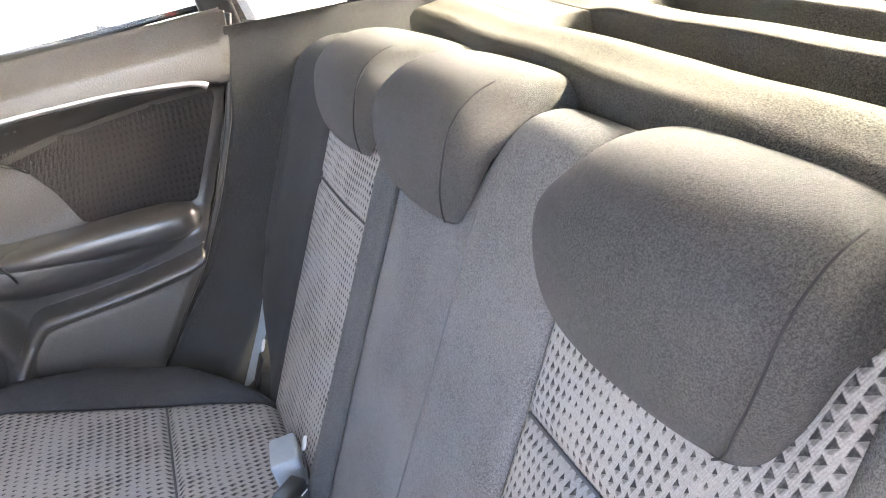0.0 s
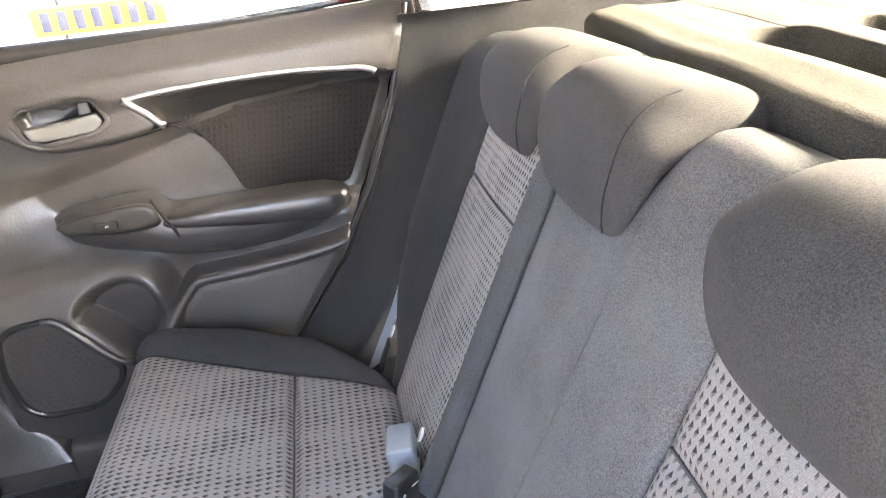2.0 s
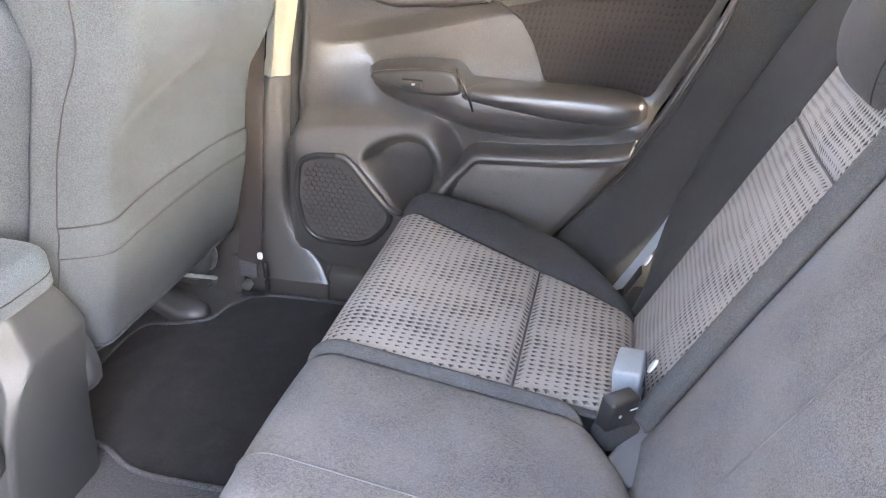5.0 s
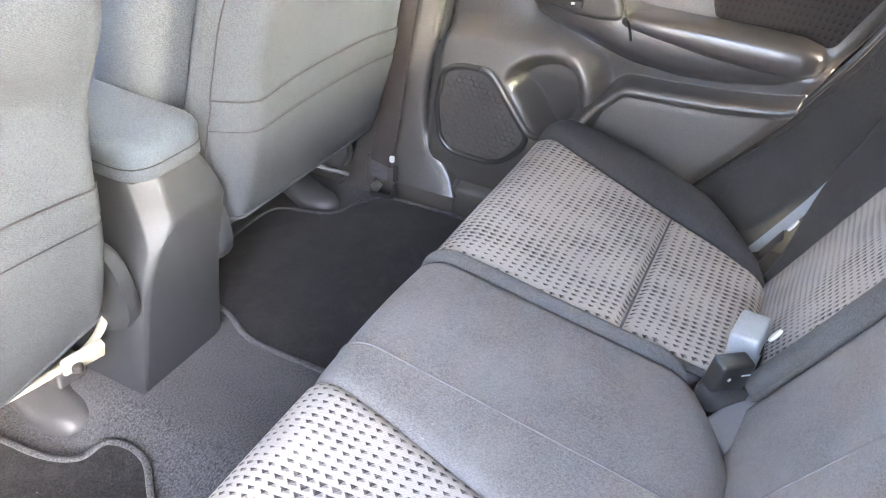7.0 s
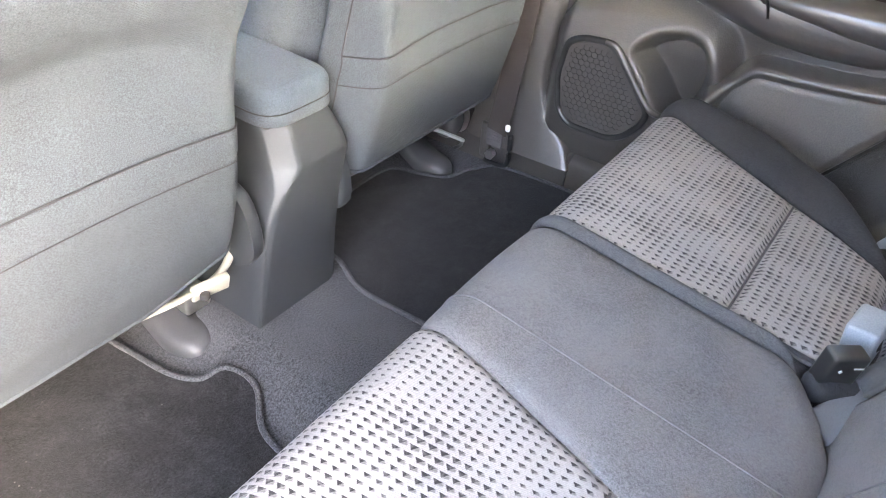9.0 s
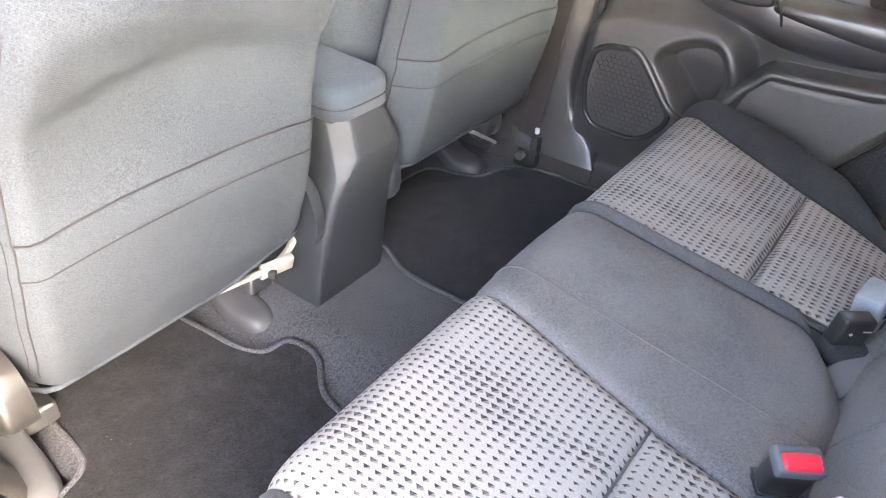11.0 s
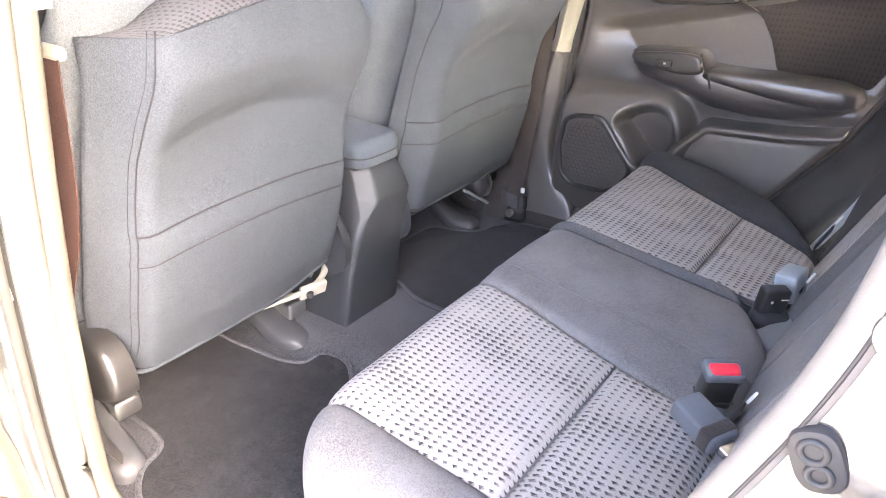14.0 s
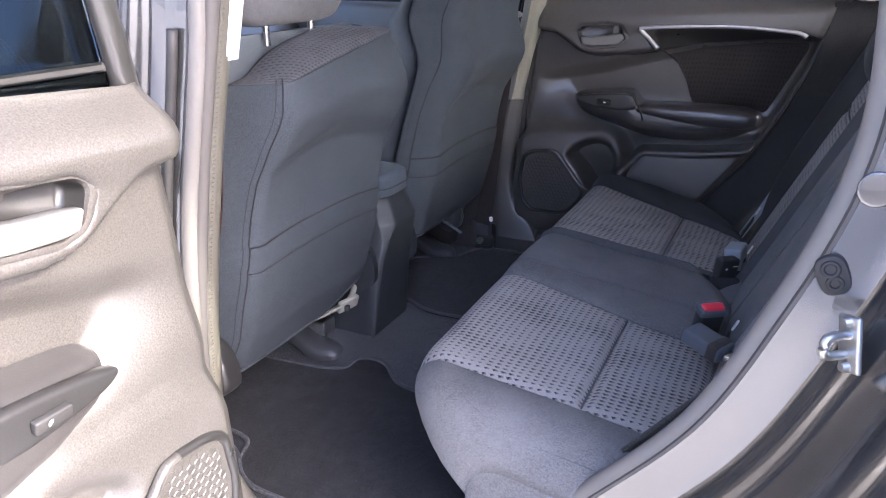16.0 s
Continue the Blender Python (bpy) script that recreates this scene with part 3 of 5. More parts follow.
part("firewall", rbox((1.5, 0.05, 1.0), (0, 1.26, 0.2), bevel=0.01), TRIM, front)
ws = part("windscreen", rbox((1.25, 0.005, 0.72), (0, 1.02, 0.87), (47, 0, 0), 0.001, 1), GLASS, front, "clear raked windscreen")
ws.visible_shadow = False
for s, n in ((1, 1), (-1, 2)):
    ob = thing("door_%d" % n, "closed front door with dark lining and a window", "car door", kind="structure")
    part("inner_panel", rbox((0.05, 1.12, 0.70), (s * 0.64, 0.67, 0.32), bevel=0.02), TRIM, ob)
    part("armrest", rbox((0.08, 0.55, 0.06), (s * 0.59, 0.5, 0.42), bevel=0.02), TRIM_GLOSS, ob)
    part("outer_skin", grid(lambda u, v, s=s: ((s * (0.80 - 0.10 * smoothstep(0.45, 0.75, lerp(-0.17, 0.72, v)) ** 2), lerp(0.095, 1.25, u), lerp(-0.17, 0.72, v)), (u, v)), 10, 20), PAINT, ob, "silver-blue painted outer skin", 180)
    part("window_frame", tube(smooth_closed([(s * 0.66, 0.06, 0.72), (s * 0.66, 1.0, 0.72), (s * 0.63, 0.72, 1.0), (s * 0.60, 0.45, 1.09), (s * 0.60, 0.08, 1.09)], 6), 0.02, 8, True), RUBBER, ob)
    g = part("window_glass", prism([(0.06, 0.72), (0.98, 0.72), (0.70, 1.0), (0.45, 1.08), (0.07, 1.08)], 0.640, 0.644, lambda a, b, d, s=s: (s * d, a, b)), GLASS, ob)
    g.visible_shadow = False

# ---- rear bench ----
BACK = radians(24)
R_ROLL = 0.055


# outline of the bench behind the far door, and the slanting seams: (y, x)
OUTER = [(-0.76, 0.375), (-0.735, 0.405), (-0.675, 0.475), (-0.60, 0.548), (-0.48, 0.600), (-0.36, 0.606), (-0.30, 0.585)]
FAR_SEAM = [(-0.76, 0.372), (-0.70, 0.392), (-0.636, 0.420), (-0.563, 0.444), (-0.413, 0.503), (-0.30, 0.545)]
INNER_SEAM = [(-0.76, -0.186), (-0.58, -0.170), (-0.40, -0.134), (-0.30, -0.120)]


BACK_EDGE = [(-0.6, -0.732), (0.0, -0.732), (0.022, -0.726), (0.06, -0.710), (0.10, -0.684), (0.14, -0.652)]


def front_edge(x):
    if x > 0:
        k = min(1.0, max(0.0, (x - 0.52) / 0.09))
        return -0.303 - 0.06 * (1 - math.sqrt(max(0.0, 1 - k * k)))
    k = min(1.0, max(0.0, (abs(x) - 0.405) / 0.183))
    return -0.303 - 0.15 * (1 - math.sqrt(max(0.0, 1 - k * k)))


def cushion(x, t):
    """A point of the bench; t runs from its rear (0) over the front roll to the floor (1)."""
    yf, back = front_edge(x), (along(BACK_EDGE, x) if x <= 0.14 else -0.728)
    r, rb = R_ROLL, 0.038
    top, arc, down = yf - r - back - rb, r * math.pi / 2, 0.13
    s = t * (rb * 1.57 + top + arc + down)
    if s < rb * 1.57:
        a = s / rb
        y, z = back + rb - rb * math.cos(a), -rb + rb * math.sin(a)
    elif s < rb * 1.57 + top:
        y, z = back + rb + s - rb * 1.57, 0.0
    elif s < rb * 1.57 + top + arc:
        a = (s - rb * 1.57 - top) / r
        y, z = yf - r + r * math.sin(a), -r + r * math.cos(a)
    else:
        d = s - rb * 1.57 - top - arc
        y, z = yf - lerp(0.28, 1.05, smoothstep(0.44, 0.57, abs(x))) * d, -r - d
    slope = 0.180 + 0.058 * (min(y, -0.30) + 0.75) / 0.45
    z += slope + 0.004 * math.cos(x * 9.0)
    ax = abs(x)
    lim = 0.588 if x < 0 else along(OUTER, y)
    if ax > lim - r:
        q = min(r, r - (lim - ax))
        z -= r - math.sqrt(max(0.0, r * r - q * q))
    if x > 0:
        xs = along(FAR_SEAM, y)
        z += 0.020 * math.sin(math.pi * max(0.0, min(1.0, (x - xs) / max(0.01, lim - xs)))) ** 0.7 * smoothstep(-0.74, -0.60, y)
    elif ax > 0.47:
        z += 0.008 * math.sin(math.pi * min(1.0, (ax - 0.47) / 0.11)) - 0.012 * smoothstep(0.47, 0.58, ax)
    return Vector((x, y, z)), s


def groove(x, edges, depth=0.006, w=0.007):
    return -depth * sum(math.exp(-((x - e) / w) ** 2) for e in edges)


SEAMS_X = (-0.465, 0.118, 0.143)
CROSS_Y = -0.567


def far_seam(y):
    return along(FAR_SEAM, y)


def inner_seam(y):
    return along(INNER_SEAM, y)


def outer_edge(y):
    return along(OUTER, y) - 0.0005


def bench_panel(name, x0, x1, mat, label="", t0=0.0, t1=1.0, nx=None, nt=110, cross=False, left=None, right=None):
    nx = nx or max(8, int((x1 - x0) / 0.007))

    def fn(u, v):
        x = lerp(x0, x1, u)
        t = lerp(t0, t1, v)
        y = cushion(x, t)[0].y
        a, b = (f(y) if callable(f) else f for f in (left or x0, right or x1))
        x = lerp(a, b, u)
        p, s = cushion(x, t)
        g = groove(x, SEAMS_X + (far_seam(p.y), inner_seam(p.y)))
        if cross:
            g += groove(p.y, (CROSS_Y,), 0.009, 0.008) * min(1.0, 6 * math.sin(math.pi * u))
        # soft sag and quilting of the padding
        g += 0.0035 * math.sin(math.pi * u) + 0.002 * noise.noise(Vector((x * 7, p.y * 7, 1.3)))
        if x0 == 0.118:
            g += 0.005 * math.sin(math.pi * u) ** 0.6
        p.z += g
        return p, (x, s)
    return grid(fn, nx, nt), mat, name, label


bench = thing("rear_bench", "charcoal cloth rear bench with grey triangle-patterned seat panels", "car seat")
panels = [
    bench_panel("side_bolster", -0.588, -0.465, CLOTH, "plain charcoal rounded bolster", nx=40),
    bench_panel("seat_panel", -0.465, -0.140, WEAVE, "grey cloth woven with dark triangles", cross=True, nx=60, nt=150, right=inner_seam),
    bench_panel("centre_panel", -0.140, 0.118, CLOTH, "plain charcoal centre seat panel", nx=40, left=inner_seam),
    bench_panel("edge_roll", 0.118, 0.143, CLOTH_EDGE, "plain raised edge roll", nx=14),
    bench_panel("seat_panel", 0.1435, 0.470, WEAVE, "grey cloth woven with dark triangles", cross=True, nx=60, nt=150, right=far_seam),
    bench_panel("side_bolster", 0.470, 0.588, CLOTH_DARK, "plain charcoal rounded bolster, darkened for its shade", nx=40, left=far_seam, right=outer_edge)]
for bm, mat, name, label in panels:
    thick(part(name, bm, mat, bench, label, 180), 0.01)
for s in (-1, 1):
    def flank(u, v, s=s):
        p, _ = cushion(s * 0.5, u)
        p, _ = cushion(-0.5879 if s < 0 else outer_edge(p.y), u)
        return (p.x * (1 + 0.012 * math.sin(math.pi * min(1.0, v * 1.3))), p.y, lerp(p.z, min(p.z, 0.02), v)), (u, v)
    part("side_skirt", grid(flank, 50, 6), CLOTH, bench, angle=180)
base = loft([[Vector((x, y, z)) for x, y in ((-0.53, -0.75), (0.53, -0.75), (0.53, -0.50), (0.36, -0.375), (-0.36, -0.375), (-0.53, -0.50))] for z in (-0.045, 0.12)])
part("seat_base", base, CARPET, bench, "carpeted base under the cushion")


def seam_line(pts, parent, r=0.0012, mat=None, name="seam"):
    part(name, tube(pts, r, 6), mat or STITCH, parent, angle=180)


def bench_run(x, t0, t1, n=60, lift=0.0012, dx=0.0):
    out = []
    for i in range(n + 1):
        t = lerp(t0, t1, i / n)
        p, _ = cushion(x + dx * (i / n), t)
        p.z += lift + groove(p.x, SEAMS_X)
        out.append(p)
    return out


seam_line(bench_run(-0.068, 0.05, 0.98, lift=0.0038), bench, 0.0011, STITCH_PALE)
for s in (-1, 1):
    pts = []
    for i in range(41):
        t = lerp(0.05, 0.80, i / 40)
        p, _ = cushion(s * lerp(0.566, 0.50, smoothstep(0.45, 0.8, t)), t)
        pts.append(p + Vector((0, 0, 0.002)))
    if s < 0:
        seam_line(pts, bench, 0.0006, SEAM_GREY)


for x0, x1 in ((-0.462, -0.171), (0.143, 0.440)):
    pts = []
    for i in range(41):
        x = lerp(x0, x1, i / 40)
        p, _ = cushion(x, 0.31)
        z = 0.180 + 0.058 * (CROSS_Y + 0.75) / 0.45 + 0.004 * math.cos(x * 9.0)
        pts.append(Vector((x, CROSS_Y, z - 0.0045 + 0.0035 * math.sin(math.pi * i / 40))))
    seam_line(pts, bench, 0.0016, SEAM_GREY)


# ---- rear backrests ----
def back_point(x, w, n):
    return Vector((x, -0.747 - w * math.sin(BACK) + n * math.cos(BACK), 0.223 + w * math.cos(BACK) + n * math.sin(BACK)))


HEADS = (0.288, 0.042, -0.292)


def top_of_back(x):
    """The backrests rise between the headrests and dip under them."""
    dip = max(smoothstep(0.125, 0.085, abs(x - h)) for h in HEADS)
    return lerp(0.497, 0.448, dip) - 0.075 * smoothstep(0.50, 0.68, abs(x)) ** 1.3



def back_surface(x, t, splits, w0=-0.075):
    """t from the foot (0) up over the rounded top to the rear (1)."""
    r = 0.05
    w_top = top_of_back(x)
    face, arc, rear = w_top - r - w0, r * math.pi / 2, 0.08
    s = t * (face + arc + rear)
    ax = abs(x)
    if s < face:
        w, n = w0 + s, 0.0
    elif s < face + arc:
        a = (s - face) / r
        w, n = w_top - r + r * math.sin(a), -r + r * math.cos(a)
    else:
        w, n = w_top, -r - (s - face - arc)
    front = 1.0 if s < face else max(0.0, 1 - (s - face) / arc)
    n += front * 0.024 * smoothstep(0.42, 0.52, ax) * smoothstep(-0.1, 0.1, w)
    n -= 0.05 * smoothstep(0.54, 0.62, ax) ** 2
    n += groove(x, splits, 0.006, 0.007) * front
    n += front * 0.002 * noise.noise(Vector((x * 6, w * 6, 4.2)))
    return w, n, s


def back_panel(name, x0, x1, mat, parent, label, splits, cross=None, taper=0.0, nx=30, nt=90, roll=0.0, outline=None):
    def fn(u, v):
        w, n, s = back_surface(lerp(x0, x1, u), v, splits)
        x = lerp(x0, x1, u)
        if outline:
            x = lerp(x0, along(outline, w), u)
            w, n, s = back_surface(x, v, splits)
        n += 0.004 * math.sin(math.pi * u)
        if roll:
            n += roll * math.sin(math.pi * u) ** 0.6 * smoothstep(0.43, 0.36, w)
        if cross is not None:
            n += groove(w, (cross,), 0.007, 0.008) * min(1.0, 6 * math.sin(math.pi * u))
        return back_point(x, w, n), (1.25 * x, 1.25 * s)
    thick(part(name, grid(fn, nx, nt, True), mat, parent, label, 180), 0.012)


FAR_X = (0.135, 0.178, 0.415)
far_back = thing("folding_seat", "single rear backrest in charcoal cloth with a grey patterned panel", "car seat")
back_panel("edge_roll", 0.128, 0.178, CLOTH_EDGE, far_back, "plain rounded edge", FAR_X, nx=14, roll=0.008)
back_panel("back_panel", 0.178, 0.415, WEAVE, far_back, "grey cloth woven with dark triangles", FAR_X, cross=0.297)
back_panel("side_bolster", 0.415, 0.620, CLOTH_DARK, far_back, "plain charcoal side bolster, darkened for its shade", FAR_X, nx=36, outline=[(-0.08, 0.43), (0.0, 0.49), (0.06, 0.515), (0.115, 0.535), (0.15, 0.585), (0.20, 0.605), (0.33, 0.61), (0.40, 0.60), (0.47, 0.55), (0.50, 0.53)])
NEAR_X = (-0.415, -0.192)
wide_back = thing("folding_seat", "wide rear backrest in charcoal cloth with one patterned panel", "car seat")
back_panel("centre_panel", -0.192, 0.114, CLOTH, wide_back, "plain charcoal centre panel", NEAR_X, nx=40)
back_panel("back_panel", -0.415, -0.192, WEAVE, wide_back, "grey cloth woven with dark triangles", NEAR_X, cross=0.290)
back_panel("side_bolster", -0.585, -0.415, CLOTH, wide_back, "plain charcoal side bolster", NEAR_X, nx=36)
for ob, x0, x1 in ((far_back, 0.135, 0.50), (wide_back, -0.57, 0.110)):
    sec = [(-0.07, -0.02), (-0.07, -0.10), (0.40, -0.135), (0.43, -0.11), (0.40, -0.02)]
    part("rear_shell", loft([[back_point(x, w, n) for w, n in sec] for x in (x0, x1)]), CARPET, ob, "carpeted rear of the backrest")
for x0, x1, w, ob in ((0.182, 0.411, 0.297, far_back), (-0.411, -0.196, 0.290, wide_back)):
    seam_line([back_point(lerp(x0, x1, t), w, -0.0045 + 0.004 * math.sin(math.pi * t)) for t in np.linspace(0, 1, 24)], ob, 0.0016, SEAM_GREY)
seam_line([back_point(-0.055 - 0.03 * (w - 0.1), w, 0.0035 + 0.0012) for w in np.linspace(-0.05, 0.40, 30)], wide_back, 0.0009, STITCH_PALE)


# ---- rear headrests: shield-shaped front, saddle over the seat top ----
def headrest(xc, label, up=0.0):
    ob = thing("rear_headrest", label, "headrest", "rear headrests")
    rows = []
    # w, half width, front n, rear n
    prof = [(0.358, 0.062, 0.012, 0.004), (0.362, 0.082, 0.022, 0.000), (0.374, 0.098, 0.034, -0.004), (0.395, 0.110, 0.046, -0.006), (0.420, 0.118, 0.053, -0.008),
            (0.440, 0.120, 0.055, -0.012), (0.456, 0.120, 0.052, -0.090), (0.468, 0.119, 0.046, -0.150), (0.480, 0.117, 0.036, -0.166), (0.490, 0.114, 0.022, -0.168),
            (0.499, 0.109, 0.000, -0.162), (0.505, 0.100, -0.024, -0.147), (0.508, 0.080, -0.05, -0.122)]
    prof = [(w + up, hw, nf, nr) for w, hw, nf, nr in prof]
    k = 44
    for w, hw, nf, nr in prof:
        hw *= 0.95
        ring = []
        for j in range(k):
            a = 2 * math.pi * j / k
            c, s = math.cos(a), math.sin(a)
            ex = 0.62
            cx = math.copysign(abs(c) ** ex, c)
            sy = math.copysign(abs(s) ** ex, s)
            n = (nf + nr) / 2 + (nf - nr) / 2 * sy
            if n > (nf + nr) / 2:
                n -= 0.010 * cx * cx
            ring.append(back_point(xc + hw * cx, w, n))
        rows.append(ring)
    body = part("pad", loft(rows), CLOTH_HEAD, ob, angle=180)
    sub = body.modifiers.new("round", "SUBSURF")
    sub.levels = sub.render_levels = 2
    for s in (-1,):
        pts = [back_point(xc + s * hw * 0.855, w, nf - 0.0095) for w, hw, nf, nr in prof[1:-3]]
        seam_line(smooth_open(pts, 4), ob, 0.0008)
    for s in (-1, 1):
        bm = tube([back_point(xc + s * 0.05, 0.36, -0.055), back_point(xc + s * 0.05, 0.50, -0.055)], 0.006, 10)
        part("post", bm, CHROME, ob, angle=180)
    return ob


headrest(0.288, "charcoal cloth shield-shaped headrest over the single backrest", 0.014)
headrest(0.042, "charcoal cloth headrest on the middle of the wide backrest", 0.014)
headrest(-0.292, "charcoal cloth headrest beside the open door, sunlit on top", 0.006)

# ---- parcel shelf with deep moulded ribs ----
shelf = thing("parcel_shelf", "carpeted parcel shelf with raised ribs and deep slots in sunlight", "parcel shelf")
SLOTS = (-1.116, -1.226, -1.336, -1.446, -1.556)


def shelf_height(x, y):
    z = 0.684 + 0.003 * noise.noise(Vector((x * 8, y * 8, 0.7)))
    for yc in SLOTS:
        d = math.hypot(max(0.0, abs(x) - 0.245), y - yc)
        z -= 0.070 * smoothstep(0.038, 0.018, d)
        z += 0.004 * math.exp(-((y - yc - 0.055) / 0.02) ** 2)
    return z


def shelf_strip(name, y0, y1, n, label=""):
    def fn(u, v):
        x, y = lerp(-0.575, 0.575, u), lerp(y0, y1, v)
        z = shelf_height(x, y)
        if y > -1.030:
            a = min(1.0, (y + 1.030) / 0.024)
            z -= 0.024 * (1 - math.sqrt(max(0.0, 1 - a * a)))
        if y > -1.0061:
            z -= 0.035
        return (x, y, z), (x, y)
    thick(part(name, grid(fn, 110, n, True), SHELF, shelf, label, 180), 0.012)


shelf_strip("front_lip", -1.006, -1.090, 44, "rolled carpeted front edge")
for yc in SLOTS:
    shelf_strip("slot", yc + 0.026, yc - 0.026, 16)
    shelf_strip("rib", yc - 0.026, yc - 0.084, 14)
shelf_strip("rear_lip", -1.640, -1.785, 12)
shelf.matrix_basis = pose(0, 0, 0, 0, 0, -5.9)



# ---- rear doors ----
DOOR_FRONT = [(0.03, -0.110), (0.055, -0.075), (0.10, -0.060), (0.20, -0.064), (0.40, -0.078), (0.60, -0.100), (0.72, -0.118)]
DOOR_REAR = [(0.03, -0.45), (0.10, -0.515), (0.16, -0.558), (0.217, -0.60), (0.32, -0.675), (0.43, -0.733), (0.55, -0.783), (0.65, -0.812), (0.72, -0.828)]


def poly_distance(poly):
    """Signed distance to a polygon (inside is minus)."""
    pts = [Vector((a, b)) for a, b in poly]

    def fn(a, b):
        p, best, inside = Vector((a, b)), 1e9, False
        for q, r in zip(pts, pts[1:] + pts[:1]):
            e, w = r - q, p - q
            t = max(0.0, min(1.0, w.dot(e) / e.length_squared))
            best = min(best, (w - e * t).length)
            if (q.y > b) != (r.y > b) and a < (r.x - q.x) * (b - q.y) / (r.y - q.y) + q.x:
                inside = not inside
        return -best if inside else best
    return fn


def soft(poly, r=0.006, n=4):
    """Straight-sided polygon with small round corners."""
    out, k = [], len(poly)
    for i in range(k):
        p0, p1, p2 = (Vector((*poly[(i + d) % k], 0)) for d in (-1, 0, 1))
        a = p1 + (p0 - p1).normalized() * min(r, (p0 - p1).length * 0.45)
        b = p1 + (p2 - p1).normalized() * min(r, (p2 - p1).length * 0.45)
        for j in range(n + 1):
            t = j / n
            q = a * (1 - t) ** 2 + p1 * 2 * t * (1 - t) + b * t * t
            out.append((q.x, q.y))
    return out


def rounded(poly, n=5):
    return [(p.x, p.y) for p in smooth_closed([Vector((a, b, 0)) for a, b in poly], n)]


SHOULDER = poly_distance(soft([(-0.09, 0.616), (-0.159, 0.610), (-0.199, 0.585), (-0.235, 0.560), (-0.271, 0.553), (-0.364, 0.561), (-0.428, 0.571), (-0.394, 0.616), (-0.42, 0.623), (-0.528, 0.627), (-0.635, 0.628), (-0.733, 0.621), (-0.80, 0.610), (-0.88, 0.64), (-0.88, 0.78), (-0.05, 0.78), (-0.05, 0.62)], 0.010))
LOWER = poly_distance(soft([(-0.345, 0.215), (-0.378, 0.266), (-0.417, 0.312), (-0.50, 0.317), (-0.573, 0.323), (-0.663, 0.337), (-0.78, 0.375), (-0.70, 0.20), (-0.50, -0.02), (-0.33, 0.02)], 0.014))
POD = poly_distance(rounded([(-0.045, 0.27), (-0.075, 0.325), (-0.13, 0.352), (-0.22, 0.362), (-0.30, 0.366), (-0.350, 0.346), (-0.374, 0.29), (-0.362, 0.22), (-0.325, 0.13), (-0.31, 0.02), (-0.03, 0.0), (-0.02, 0.2)], 4))
SPEAKER = [(-0.096, 0.268), (-0.125, 0.284), (-0.180, 0.289), (-0.206, 0.266), (-0.272, 0.184), (-0.266, 0.158), (-0.235, 0.122), (-0.205, 0.110), (-0.125, 0.110), (-0.097, 0.135), (-0.086, 0.200)]
POCKET = poly_distance(rounded([(-0.224, 0.282), (-0.246, 0.312), (-0.295, 0.328), (-0.336, 0.316), (-0.356, 0.275), (-0.348, 0.215), (-0.315, 0.170), (-0.290, 0.190), (-0.256, 0.242)], 4))
BEZEL = soft([(-0.200, 0.617), (-0.218, 0.627), (-0.31, 0.634), (-0.348, 0.628), (-0.368, 0.590), (-0.352, 0.577), (-0.262, 0.564), (-0.232, 0.572)], 0.010)
CUP_RIM = soft([(-0.224, 0.611), (-0.236, 0.622), (-0.305, 0.629), (-0.338, 0.625), (-0.352, 0.594), (-0.325, 0.579), (-0.256, 0.572), (-0.234, 0.582)], 0.007)
CUP = poly_distance(CUP_RIM)
INSERT = soft([(-0.436, 0.573), (-0.542, 0.595), (-0.679, 0.610), (-0.768, 0.612), (-0.780, 0.590), (-0.744, 0.509), (-0.704, 0.424), (-0.525, 0.435), (-0.503, 0.495), (-0.472, 0.544)], 0.012)


def sill_height(y):
    return along([(-0.85, 0.722), (-0.60, 0.708), (-0.30, 0.694), (-0.08, 0.680)], y)


def lining_depth(y, z, pod=1.0):
    """How far the lining stands in from the car's middle plane."""
    x = 0.660 - 0.010 * smoothstep(0.2, 0.6, z)
    # the shoulder rolls over towards the glass
    x -= 0.034 * smoothstep(0.006, -0.006, SHOULDER(y, z))
    x += 0.040 * smoothstep(-0.060, 0.0, z - sill_height(y)) ** 1.7 - 0.008 * smoothstep(0.60, 0.64, z)
    # an overhang falls away from a rising crease; below it the panel swells out again towards the armrest
    fold = along([(-0.80, 0.622), (-0.679, 0.618), (-0.542, 0.603), (-0.436, 0.576), (-0.30, 0.538), (-0.12, 0.500)], y)
    x += 0.024 * smoothstep(fold + 0.006, fold - 0.040, z) * smoothstep(0.372, lerp(0.50, 0.420, smoothstep(-0.17, -0.25, y)), z) * smoothstep(-0.10, -0.20, y)
    x -= 0.010 * smoothstep(0.46, 0.38, z) * smoothstep(0.30, 0.38, z)
    low = LOWER(y, z)
    x -= 0.036 * smoothstep(0.010, -0.006, low) + 0.007 * math.exp(-((low + 0.007) / 0.006) ** 2)
    x -= 0.11 * min(0.15, max(0.0, 0.325 - z)) * smoothstep(0.0, -0.030, low)
    p = POD(y, z)
    x -= 0.062 * pod * smoothstep(0.022, -0.022, p) * smoothstep(0.42, 0.28, z)
    x += (0.058 + 0.25 * (0.26 - z)) * pod * smoothstep(0.012, -0.018, POCKET(y, z))
    x += 0.034 * smoothstep(0.007, 0.003, CUP(y, z))
    x += 0.004 * smoothstep(0.016, 0.0, y - along(DOOR_REAR, z)) + 0.016 * smoothstep(0.024, 0.0, along(DOOR_FRONT, z) - y) + 0.014 * smoothstep(0.10, 0.04, z)
    return x


